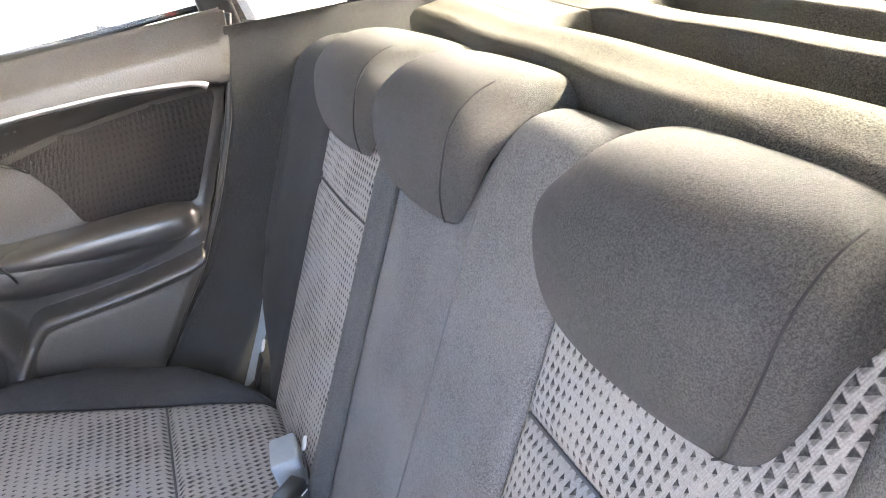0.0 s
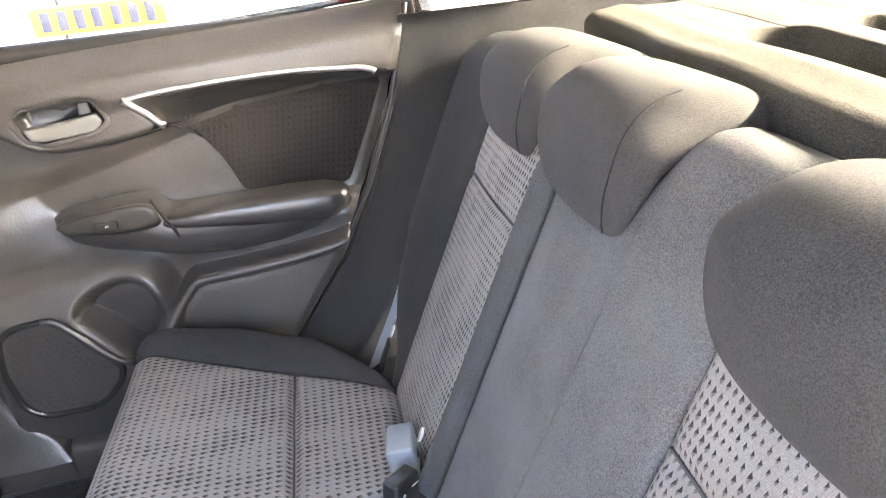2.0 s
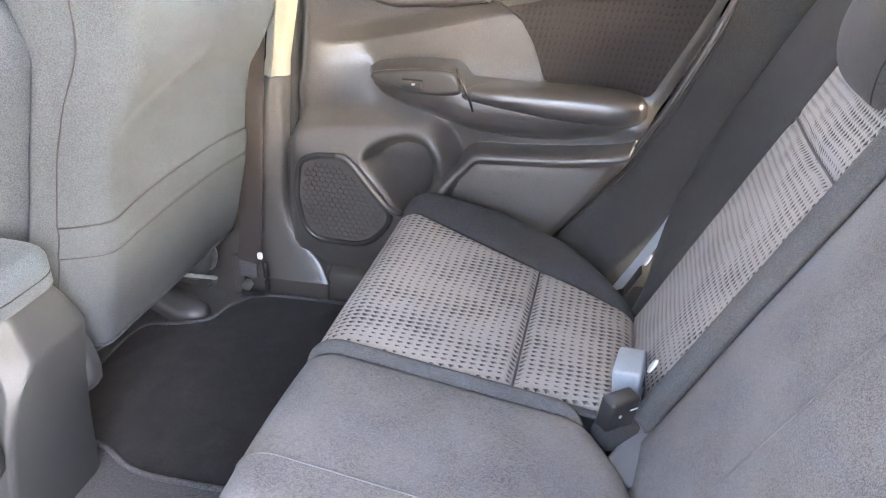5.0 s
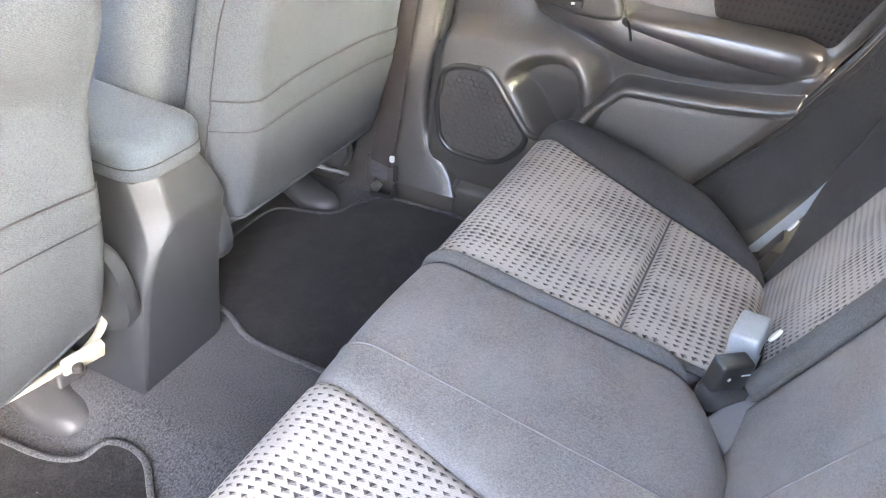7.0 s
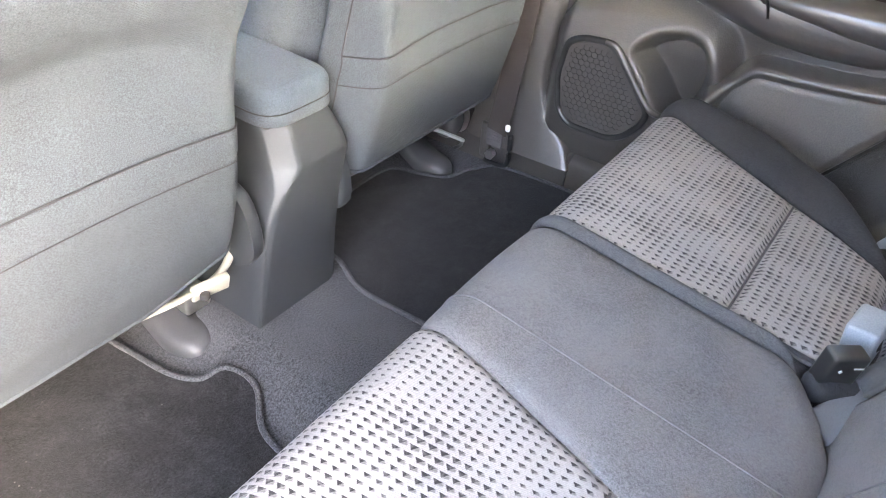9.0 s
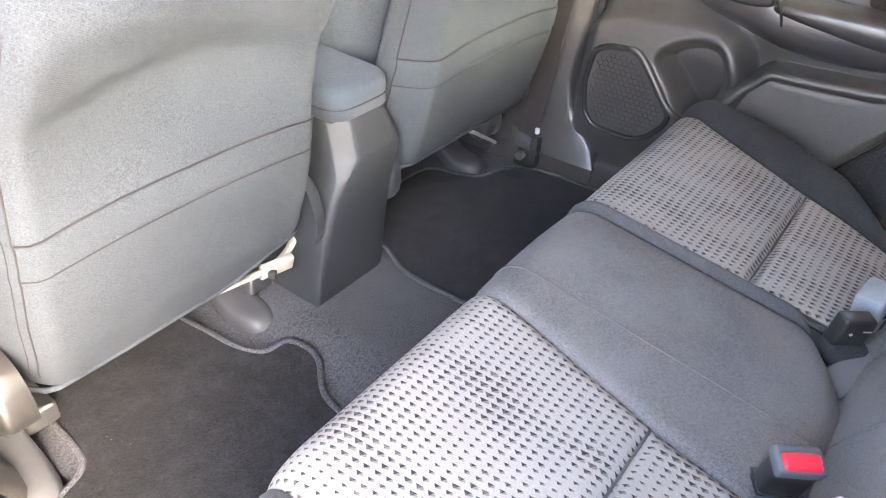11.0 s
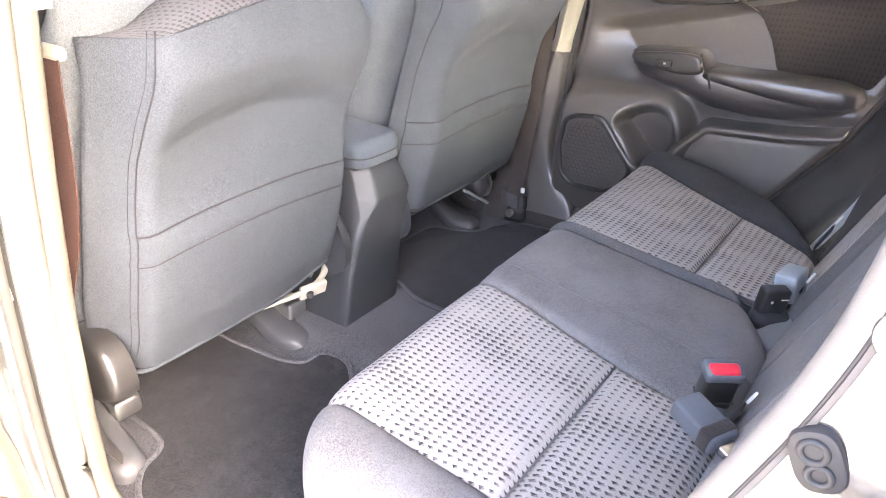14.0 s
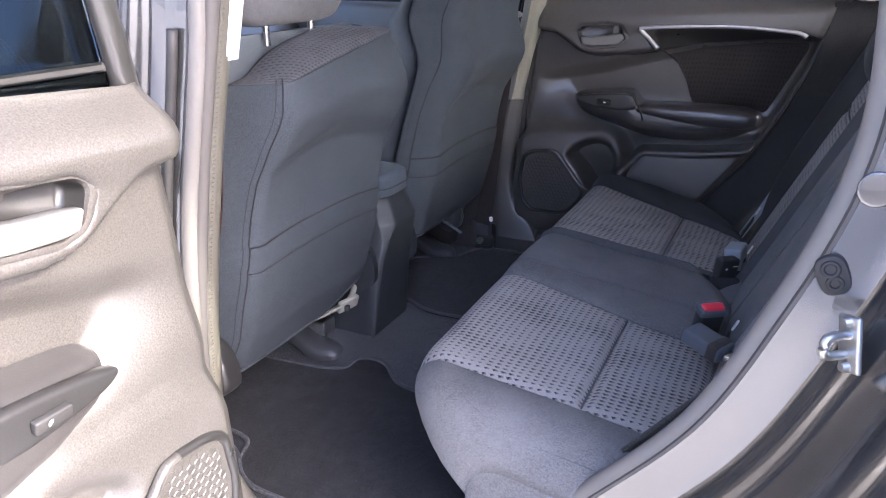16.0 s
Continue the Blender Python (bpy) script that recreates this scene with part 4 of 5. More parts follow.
def spine_of(poly):
    """Middle line of a long polygon: b against a."""
    lo, hi = min(p[0] for p in poly), max(p[0] for p in poly)
    table = []
    for a in np.linspace(lo + 0.03 * (hi - lo), hi - 0.03 * (hi - lo), 24):
        cuts = [q[1] + (r[1] - q[1]) * (a - q[0]) / (r[0] - q[0]) for q, r in zip(poly, poly[1:] + poly[:1]) if (q[0] > a) != (r[0] > a)]
        table.append((a, (min(cuts) + max(cuts)) / 2))
    return table


def pad(poly, base, height, edge, place, rings=(0.0, 0.25, 0.5, 0.7, 0.82, 0.9, 0.95, 0.98, 0.993, 1.0)):
    """A cushion-like boss over a polygon: flat top, evenly rounded rim. base(a, b) is the ground depth; place(a, b, depth)."""
    sdf = poly_distance(poly)
    k = len(poly)
    ca = sum(p[0] for p in poly) / k
    rows, mid = [], spine_of(poly)
    for v in rings:
        row = []
        for a, b in poly:
            a2 = lerp(ca, a, v)
            a, b = a2, along(mid, a2) + v * (b - along(mid, a))
            d = max(0.0, -sdf(a, b))
            h = height if d >= edge else height - edge + math.sqrt(max(0.0, edge * edge - (edge - d) ** 2))
            row.append(place(a, b, base(a, b) - h))
        rows.append(row)
    rows.append([place(a, b, base(a, b) + 0.004) for a, b in poly])
    return loft(rows[1:], caps=True)


def rear_door(side, state, pod=1.0):
    """All parts in the closed position, mirrored by side; returned under one Empty."""
    s = side

    def door_depth(y, z):
        return lining_depth(y, z, pod)
    door = thing("rear_door", state, "car door", "rear doors")

    def panel(u, v):
        z = lerp(0.03, 0.722, v)
        y = lerp(along(DOOR_FRONT, z), along(DOOR_REAR, z), u)
        z = lerp(0.03, sill_height(y), v)
        y = lerp(along(DOOR_FRONT, z), along(DOOR_REAR, z), u)
        return (s * door_depth(y, z), y, z), (y, z)
    thick(part("lining", grid(panel, 230, 210), TRIM, door, "black moulded door lining", 180), 0.008, 0)

    def on(dx):
        return lambda a, b, d: (s * (dx - d), a, b)

    # patterned cloth insert follows the lining, slightly proud
    def over(poly, lift, mat, name, label="", nu=24, nv=14, bulge=0.0):
        ring = [Vector((a, b, 0)) for a, b in poly]
        c = sum(ring, Vector()) / len(ring)

        def fn(u, v):
            k = (u * len(ring)) % len(ring)
            i = int(k)
            e = ring[i].lerp(ring[(i + 1) % len(ring)], k - i)
            p = c.lerp(e, math.sin(v * math.pi / 2))
            x = door_depth(p.x, p.y) - lift - bulge * (1 - v * v)
            if v > 0.97:
                x += lift + 0.004
            return (s * x, p.x, p.y), (p.x, p.y)
        ob = part(name, grid(fn, len(ring) * 4, nv), mat, door, label, 180)
        return ob

    over(INSERT, 0.005, WEAVE_DOOR, "cloth_insert", "dark cloth insert with small woven marks", nv=40)
    def band(u, v):
        y = lerp(-0.392, -0.764, u)
        hi = along([(-0.764, 0.614), (-0.733, 0.621), (-0.635, 0.629), (-0.528, 0.628), (-0.43, 0.623), (-0.392, 0.617)], y)
        lo = along([(-0.764, 0.609), (-0.679, 0.604), (-0.542, 0.588), (-0.470, 0.574), (-0.434, 0.569), (-0.392, 0.614)], y)
        z = lerp(hi, lo, v)
        x = lerp(door_depth(y, hi + 0.006), door_depth(y, lo - 0.004) - 0.006, v ** 0.8)
        return (s * (min(x, door_depth(y, z) - 0.0025)), y, z), (y, z)
    thick(part("grip_band", grid(band, 90, 12), TRIM_GLOSS, door, "dark tapering grip band", 180), 0.003, 0)

    def depth_line(pts, lift, n=8, wide=1.0):
        out = []
        for p in smooth_open([(a, b, 0) for a, b in pts], n):
            x = min(door_depth(p.x + e, p.y + wide * d) for d in (-0.018, -0.012, -0.006, 0.0, 0.006, 0.012, 0.018) for e in (-0.015 * wide, 0.0, 0.015 * wide))
            out.append(Vector((s * (x - lift), p.x, p.y)))
        return out
    strip = depth_line([(-0.768, 0.615), (-0.758, 0.621), (-0.733, 0.6265), (-0.635, 0.6335), (-0.528, 0.6325), (-0.44, 0.6275), (-0.404, 0.624), (-0.386, 0.621)], 0.001)
    strip2 = depth_line([(-0.386, 0.621), (-0.396, 0.611), (-0.414, 0.593), (-0.434, 0.5735)], 0.001)
    bm1, bm2 = tube(strip, 0.0056, 10, flat=0.6, up=(1, 0, 0)), tube(strip2, 0.0060, 10, flat=0.5, up=(1, 0, 0))
    part("chrome_strip", bm1, SATIN, door, "satin chrome trim strip", 180)
    part("chrome_strip", bm2, SATIN, door, "satin chrome trim strip", 180)
    groove_line = depth_line([(-0.085, 0.608), (-0.158, 0.604), (-0.197, 0.580), (-0.234, 0.554), (-0.271, 0.547), (-0.364, 0.555), (-0.43, 0.566)], -0.006, 8, 0.2)
    part("trim_joint", tube(groove_line, 0.0034, 6), BLACK, door, "", 180)
    part("insert_joint", tube(depth_line([(-0.436, 0.570), (-0.472, 0.542), (-0.503, 0.494), (-0.525, 0.437)], -0.0015), 0.0020, 6), RUBBER, door, "", 180)
    # black rod laid in as the shade of a crease along the shoulder
    crease = depth_line([(-0.361, 0.652), (-0.45, 0.653), (-0.557, 0.651), (-0.66, 0.643), (-0.742, 0.632), (-0.786, 0.616)], -0.001, 8, 0.4)
    part("crease", tube(crease, 0.0022, 6), BLACK, door, angle=180)

    # armrest: pull grip in front, padded rest behind
    def flat(x):
        return lambda a, b: x

    def at(a, b, x):
        return (s * x, a, b)
    def arm_body(stations, x_in, name, mat, label, power=0.45, front=0.55, under=0.55):
        rows = []
        for y, top_z, low_z, x in stations:
            zc, hz = (top_z + low_z) / 2, (top_z - low_z) / 2
            ring = []
            for i in range(28):
                a = 2 * math.pi * i / 28
                c, q = math.cos(a), math.sin(a)
                dx = max(0.0, math.copysign(abs(c) ** (front if q > 0 else under), c))
                ring.append(Vector((s * lerp(x_in, x, dx), y, zc + hz * math.copysign(abs(q) ** power, q))))
            rows.append(ring)
        part(name, loft(rows), mat, door, label, 70)

    def stations(tops, lows, outs, n):
        lo, hi = tops[-1][0], tops[0][0]
        out = []
        for k in np.linspace(0, 1, n):
            y = hi + (lo - hi) * (0.5 - 0.5 * math.cos(math.pi * k))
            flip = [[(-a, b) for a, b in t] for t in (tops, lows, outs)]
            out.append((y, *(along(t, -y) for t in flip)))
        return out
    arm_body(stations([(-0.219, 0.440), (-0.230, 0.448), (-0.25, 0.453), (-0.33, 0.461), (-0.376, 0.462), (-0.388, 0.456), (-0.398, 0.440), (-0.405, 0.436), (-0.60, 0.434), (-0.66, 0.430), (-0.690, 0.420), (-0.702, 0.408)],
                      [(-0.219, 0.430), (-0.230, 0.412), (-0.25, 0.396), (-0.30, 0.377), (-0.361, 0.360), (-0.423, 0.345), (-0.50, 0.340), (-0.574, 0.345), (-0.64, 0.360), (-0.69, 0.385), (-0.702, 0.396)],
                      [(-0.219, 0.655), (-0.230, 0.632), (-0.25, 0.616), (-0.30, 0.606), (-0.385, 0.601), (-0.41, 0.606), (-0.60, 0.610), (-0.66, 0.613), (-0.690, 0.622), (-0.702, 0.640)], 70), 0.668, "armrest", ARM, "satin black armrest with a pull grip", 0.7, 0.45, 0.8)
    arm_body(stations([(-0.396, 0.424), (-0.402, 0.430), (-0.415, 0.434), (-0.52, 0.441), (-0.60, 0.442), (-0.66, 0.440), (-0.690, 0.432), (-0.700, 0.420)],
                      [(-0.396, 0.414), (-0.402, 0.410), (-0.426, 0.406), (-0.536, 0.391), (-0.60, 0.387), (-0.66, 0.387), (-0.690, 0.396), (-0.700, 0.408)],
                      [(-0.396, 0.602), (-0.402, 0.598), (-0.45, 0.594), (-0.64, 0.594), (-0.67, 0.597), (-0.690, 0.608), (-0.700, 0.630)], 54), 0.650, "arm_pad", ARM, "moulded dark arm pad", 0.75, 0.5, 0.30)
    part("arm_joint", tube(smooth_open([(s * 0.612, -0.384, 0.461), (s * 0.598, -0.398, 0.438), (s * 0.597, -0.410, 0.415), (s * 0.606, -0.415, 0.392)], 5), 0.0022, 6), BLACK, door, angle=180)
    plate = rounded([(-0.236, 0.438), (-0.255, 0.448), (-0.33, 0.457), (-0.378, 0.456), (-0.392, 0.438), (-0.388, 0.418), (-0.33, 0.414), (-0.26, 0.424)], 4)
    part("switch_plate", pad(plate, flat(0.607), 0.008, 0.006, at), TRIM_GLOSS, door, "", 180)
    sw = part("window_switch", rbox((0.008, 0.036, 0.013), (s * 0.596, -0.312, 0.434), (0, -12 * s, 0), 0.002), RUBBER, door, "window switch with a white mark")
    part("switch_mark", rbox((0.0015, 0.008, 0.004), (s * 0.5915, -0.316, 0.434), (0, -12 * s, 30), 0.0005), WHITE, sw)

    # inner handle: bezel, dark cup and a satin lever in its lower half
    def face(a, b):
        return 0.648 - 0.030 - 0.012 * smoothstep(0.62, 0.70, b)
    rows = [[at(a, b, face(a, b) + 0.012) for a, b in BEZEL], [at(a, b, face(a, b) - 0.003) for a, b in BEZEL]]
    rows += [[at(lerp(a, c, k), lerp(b, d, k), face(a, b) - h) for (a, b), (c, d) in zip(BEZEL, CUP_RIM)] for k, h in ((0.12, 0.0055), (0.6, 0.0065), (0.9, 0.006), (1.0, 0.002))]
    part("handle_bezel", loft(rows, caps=False), TRIM, door, "moulded handle surround", 50)
    rows = [[at(a, b, face(a, b) - 0.002) for a, b in CUP_RIM], [at(lerp(-0.285, a, 0.97), lerp(0.602, b, 0.96), face(a, b) + 0.020) for a, b in CUP_RIM], [at(lerp(-0.285, a, 0.88), lerp(0.602, b, 0.88), face(a, b) + 0.025) for a, b in CUP_RIM]]
    cup = loft(rows, caps=False)
    cup.verts.ensure_lookup_table()
    cup.faces.new(cup.verts[-len(CUP_RIM):])
    part("handle_cup", cup, TRIM_GLOSS, door, "dark recessed handle cup", 50)
    lever = soft([(-0.233, 0.596), (-0.29, 0.600), (-0.342, 0.608), (-0.349, 0.594), (-0.336, 0.581), (-0.30, 0.5765), (-0.258, 0.5745), (-0.240, 0.577)], 0.005)
    part("door_lever", pad(lever, flat(0.622), 0.014, 0.004, at), SILVER, door, "satin silver pull lever", 180)
    part("lock_tab", pad(soft([(-0.314, 0.605), (-0.333, 0.607), (-0.331, 0.626), (-0.316, 0.625)], 0.004), flat(0.632), 0.012, 0.003, at), SILVER, door, "", 180)
    bm = bmesh.new()
    bmesh.ops.create_cone(bm, cap_ends=True, segments=16, radius1=0.0062, radius2=0.005, depth=0.005, matrix=pose(s * 0.639, -0.289, 0.618, 0, 90, 0))
    part("screw_cap", bm, TRIM, door)

    # speaker: rim, recessed plate and a hexagon mesh
    def pod_x(a, b):
        return door_depth(a, b)
    ring = soft(SPEAKER, 0.016, 5)
    rim = [Vector((s * (pod_x(a, b) - 0.004), a, b)) for a, b in ring]
    sp = part("speaker_rim", tube(rim, 0.0062, 8, True, up=(1, 0, 0)), TRIM_GLOSS, door, "satin rim round the loudspeaker", 180)
    blade = smooth_open([(-0.172, 0.2905), (-0.192, 0.287), (-0.212, 0.267), (-0.240, 0.232), (-0.268, 0.200), (-0.292, 0.182)], 5)
    part("rim_edge", tube([Vector((s * (pod_x(p.x, p.y) - 0.010), p.x, p.y)) for p in blade], 0.0062, 8, up=(1, 0, 0)), TRIM, sp, "raised edge along the loudspeaker rim", 180)
    over([(lerp(-0.175, a, 0.97), lerp(0.198, b, 0.97)) for a, b in ring], 0.0025, RUBBER, "speaker_plate", "black loudspeaker plate", nv=8)
    inside = poly_distance([(lerp(-0.175, a, 0.86), lerp(0.198, b, 0.86)) for a, b in ring])
    verts, faces = [], []
    r = 0.0066
    for i in range(-16, 17):
        for j in range(-16, 17):
            a, b = -0.175 + i * r * 1.732 + (j % 2) * r * 0.866, 0.198 + j * r * 1.5
            if inside(a, b) > -0.003:
                continue
            x0 = door_depth(a, b) - 0.0035
            k = len(verts)
            for q in range(6):
                t = math.radians(60 * q + 30)
                for rr, lift in ((0.98, 0.0), (0.80, 0.002)):
                    verts.append((s * (x0 - (0.0012 if rr > 0.9 else 0.0)), a + rr * r * math.cos(t), b + rr * r * math.sin(t)))
            for q in range(6):
                w = (q + 1) % 6
                faces.append((k + 2 * q, k + 2 * w, k + 2 * w + 1, k + 2 * q + 1))
    me = bpy.data.meshes.new("speaker_mesh")
    me.from_pydata(verts, [], faces)
    me.materials.append(TRIM_GLOSS)
    ob = new("speaker_mesh", me)
    ob.parent = door
    tagged(ob, "hexagonal loudspeaker mesh", kind="stuff")
    # sill strip under the glass, glass, frame and the outer skin
    top = [(s * 0.665, y, sill_height(y) + 0.002) for y in np.linspace(-0.125, -0.80, 14)]
    part("sill_rubber", ribbon([Vector(p) + Vector((s * 0.012, 0, 0.002)) for p in top], 0.010, 0.008, (0, 0, 1)), BLACK, door, "black glass-run rubber", 180)
    frame_pts = [(s * 0.668, -0.115, 0.64), (s * 0.664, -0.140, 0.78), (s * 0.650, -0.180, 0.93), (s * 0.636, -0.235, 1.030), (s * 0.628, -0.42, 1.050), (s * 0.634, -0.64, 1.020), (s * 0.648, -0.765, 0.90), (s * 0.664, -0.812, 0.76), (s * 0.668, -0.82, 0.68)]
    fp = smooth_open(frame_pts, 6)
    part("window_frame", tube(fp, 0.015, 10, flat=0.7, up=(1, 0, 0)), TRIM_GLOSS, door, "dark window frame", 180)
    part("frame_skin", tube([p + Vector((s * 0.034, 0, 0)) for p in fp], 0.022, 8, flat=0.7, up=(1, 0, 0)), PAINT, door, "", 180)
    part("window_divider", rbox((0.03, 0.052, 0.36), (s * 0.66, -0.792, 0.86), (-10, 0, 0), 0.008), RUBBER, door, "black window corner trim")
    gl = prism([(-0.135, 0.64), (-0.80, 0.70), (-0.78, 0.86), (-0.66, 1.01), (-0.44, 1.04), (-0.24, 1.02), (-0.17, 0.90)], 0.0, 0.004, on(0.672))
    g = part("window_glass", gl, GLASS_DARK if s < 0 else GLASS, door, "door window glass")
    g.visible_shadow = False

    def skin(u, v):
        z = lerp(-0.10, 0.66, v)
        zz = max(0.03, z)
        y = lerp(along(DOOR_FRONT, zz) + (0.05 if s > 0 else -0.004), along(DOOR_REAR, zz) - 0.075, u)
        x = 0.79 - 0.085 * smoothstep(0.42, 0.74, z) ** 1.4 - 0.02 * smoothstep(0.15, -0.1, z)
        return (s * x, y, z), (y, z)
    thick(part("outer_skin", grid(skin, 30, 30), PAINT, door, "silver-blue painted outer skin", 180), 0.006, 0)
    # pressed door frame between lining and skin
    fr = []
    for z in np.linspace(-0.06, 0.70, 20):
        zz = max(0.03, z)
        fr.append((along(DOOR_FRONT, zz) + (0.012 if s > 0 else -0.010), z))
    rr = []
    for z in np.linspace(0.70, -0.06, 20):
        rr.append((along(DOOR_REAR, max(0.03, z)) - 0.022, z))
    edge = [Vector((a, b, 0)) for a, b in fr + rr]
    part("door_shell", loft([[Vector((s * x, p.x, p.y)) for p in edge] for x in (0.690, 0.72, 0.765)], caps=False), PAINT, door, "painted pressed door shell", 50)
    # hinge-side boot and rubber stops
    part("edge_seal", tube([Vector((s * 0.672, p.x, p.y)) for p in edge], 0.013 if s > 0 else 0.005, 8, True, flat=1.0, up=(1, 0, 0)), RUBBER, door, angle=180)
    return door


def front_gap(door):
    bead = [(0.640, along(DOOR_REAR, z) - 0.004, z) for z in np.linspace(0.10, 0.71, 30)]
    part("edge_bead", tube(bead, 0.0055, 8), TRIM_GLOSS, door, "glossy black seal bead along the rear edge", 180)
    pts = [(0.636, along(DOOR_FRONT, z) + 0.002, z) for z in np.linspace(0.07, 0.70, 30)]
    part("gap_seal", tube(pts, 0.013, 8), BLACK, door, "black rubber at the door's front edge", 180)


far_door = rear_door(1, "closed rear door with black lining, chrome strip and cloth insert")
front_gap(far_door)
near_door = rear_door(-1, "open rear door with sunlit black lining, swung wide", 0.5)
HINGE = (-0.765, -0.050)
near_door.matrix_basis = pose(-0.738, -0.078, -0.014, 0, 0, -90) @ pose(-HINGE[0], -HINGE[1], 0)
stay = part("check_strap", rbox((0.012, 0.02, 0.03), (-0.655, -0.03, 0.36), bevel=0.004), STEEL, near_side, "bare metal check strap")
part("strap", tube([(-0.655, -0.03, 0.36), (-0.73, -0.045, 0.352), (-0.80, -0.085, 0.335)], 0.006, 8, flat=0.5), STEEL, stay)
bm = bmesh.new()
bmesh.ops.create_cone(bm, cap_ends=True, segments=14, radius1=0.011, radius2=0.011, depth=0.02, matrix=pose(-0.665, -0.032, 0.36))
part("pivot", bm, STEEL, stay)
for z in (0.22, 0.50):
    hg = part("door_hinge", rbox((0.05, 0.014, 0.05), (-0.735, -0.030, z), (0, 0, 20), 0.004), PAINT, near_side, "body-coloured door hinge")
    bm = bmesh.new()
    bmesh.ops.create_cone(bm, cap_ends=True, segments=14, radius1=0.012, radius2=0.012, depth=0.07, matrix=pose(-0.765, -0.046, z))
    part("knuckle", bm, PAINT, hg)

# ---- front seats ----
def seat_back_rear(xc, half, x, z, lip=1.0):
    """Depth (y) of a front seat's rear face."""
    k = (x - xc) / half
    y = 0.004 - 0.262 * (z - 0.13)
    crease = 0.497 + 0.030 * (1 - k * k) - 0.02 * abs(k)
    y -= 0.021 * smoothstep(crease - 0.012, crease + 0.070, z) * smoothstep(1.02, 0.70, abs(k))
    y += 0.027 * smoothstep(crease + 0.015, crease - 0.03, z) * smoothstep(crease - 0.20, crease - 0.06, z) * (1 - k * k)
    # pocket: an open hem across the back and a stitched line below it
    hem = 0.357 + 0.018 * (1 - k * k)
    y -= 0.0035 * smoothstep(hem + 0.002, hem - 0.002, z) * smoothstep(0.99, 0.93, abs(k))
    y += 0.0020 * math.exp(-((z - hem + 0.041) / 0.004) ** 2)
    y += 0.085 * smoothstep(0.72, 1.0, abs(k)) ** 2
    y += 0.014 * smoothstep(0.20, 0.12, z)
    y += 0.05 * smoothstep(0.56, 0.68, z) * lip
    y += 0.0015 * noise.noise(Vector((x * 9, z * 9, 2.0)))
    return y


def front_seat(xc, label, outer, rails, top=0.655):
    seat = thing("front_seat", label, "car seat", "front seats")
    half = 0.232
    foot = 0.125 if outer < 0 else 0.168

    def width(z):
        return half * along([(0.10, 0.92), (0.16, 0.985), (0.25, 1.0), (0.45, 0.96), (top - 0.06, 0.925), (top + 0.04, 0.82), (top + 0.10, 0.60)], z)

    def lower(x):
        k = (x - xc) / half
        if outer < 0:
            return foot + 0.045 * smoothstep(0.2, 1.0, k)
        return foot + 0.050 * smoothstep(0.78, 1.0, k) ** 2

    def crest(k):
        return top - 0.012 - 0.030 * k * outer

    def rear(u, v):
        x0 = lerp(-1, 1, u)
        z = lerp(lower(xc + x0 * half), crest(x0), v)
        x = xc + x0 * width(z)
        return (x, seat_back_rear(xc, width(z), x, z), z), (x, z)
    cover = part("back_cover", grid(rear, 70, 190), TWILL, seat, "grey twill seat-back cover with a sewn pocket", 180)
    thick(cover, 0.008)
    # padded front of the backrest
    rows = []
    for z in np.linspace(foot - 0.005, top + 0.018, 22):
        wz = width(z)
        yb = seat_back_rear(xc, wz, xc + wz * 0.95, min(z, top)) + 0.01
        lean = -0.262 * (z - 0.13)
        front = 0.30 + lean - 0.14 * smoothstep(0.45, top + 0.04, z)
        ring = []
        for j in range(28):
            a = 2 * math.pi * j / 28
            c, q = math.cos(a), math.sin(a)
            cx, qy = math.copysign(abs(c) ** 0.6, c), math.copysign(abs(q) ** 0.6, q)
            ymid = (yb + 0.02 + front) / 2
            ring.append(Vector((xc + wz * 1.02 * cx, ymid + (front - ymid) * qy, z)))
        rows.append(ring)
    part("backrest", loft(rows), CLOTH_SIDE, seat, "charcoal padded backrest", 60)

    def band(u, v):
        x0 = lerp(-1, 1, u)
        a = v * math.pi * 0.62
        z0 = crest(x0)
        x = xc + x0 * lerp(width(z0), width(z0) * 0.86, v)
        y0 = seat_back_rear(xc, width(z0), xc + x0 * width(z0), z0)
        droop = 0.045 * abs(x0) ** 3
        return (x, y0 + 0.075 * (1 - math.cos(a)) + 0.002, z0 + 0.022 * math.sin(a) * (1 - 0.4 * abs(x0) ** 4) - droop * v), (x, 0.14 * v)
    thick(part("top_band", grid(band, 50, 16), WEAVE_BAND, seat, "patterned cloth over the seat-back top", 180), 0.006)
    # sewn lines: pocket edge, pocket stitch, crease, long side seams
    def run(pts, r=0.0012, mat=STITCH):
        seam_line([Vector((x, seat_back_rear(xc, width(z), x, z) - 0.0008, z)) for x, z in pts], seat, r, mat)
    ks = [outer * k for k in np.linspace(-0.93, 0.85, 40)]
    run([(xc + k * width(0.36), 0.357 + 0.018 * (1 - k * k)) for k in ks], 0.0014)
    run([(xc + k * width(0.33), 0.312 + 0.018 * (1 - k * k)) for k in ks], 0.0008)
    for side, k, r in ((outer, 0.850, 0.0012), (outer, 0.872, 0.0006), (-outer, 0.93, 0.0011)):
        run([(xc + side * (k * width(z) - 0.012 * smoothstep(0.5, 0.7, z)), z) for z in np.linspace(0.15, top - 0.03, 40)], r)
    hem = [Vector((x, seat_back_rear(xc, half, x, z) + 0.002, z - 0.002)) for x, z in [(xc + k * width(0.14), lower(xc + k * half)) for k in np.linspace(-1, 1, 40)]]
    part("hem", tube(hem, 0.0036, 8), TWILL, seat, angle=180)
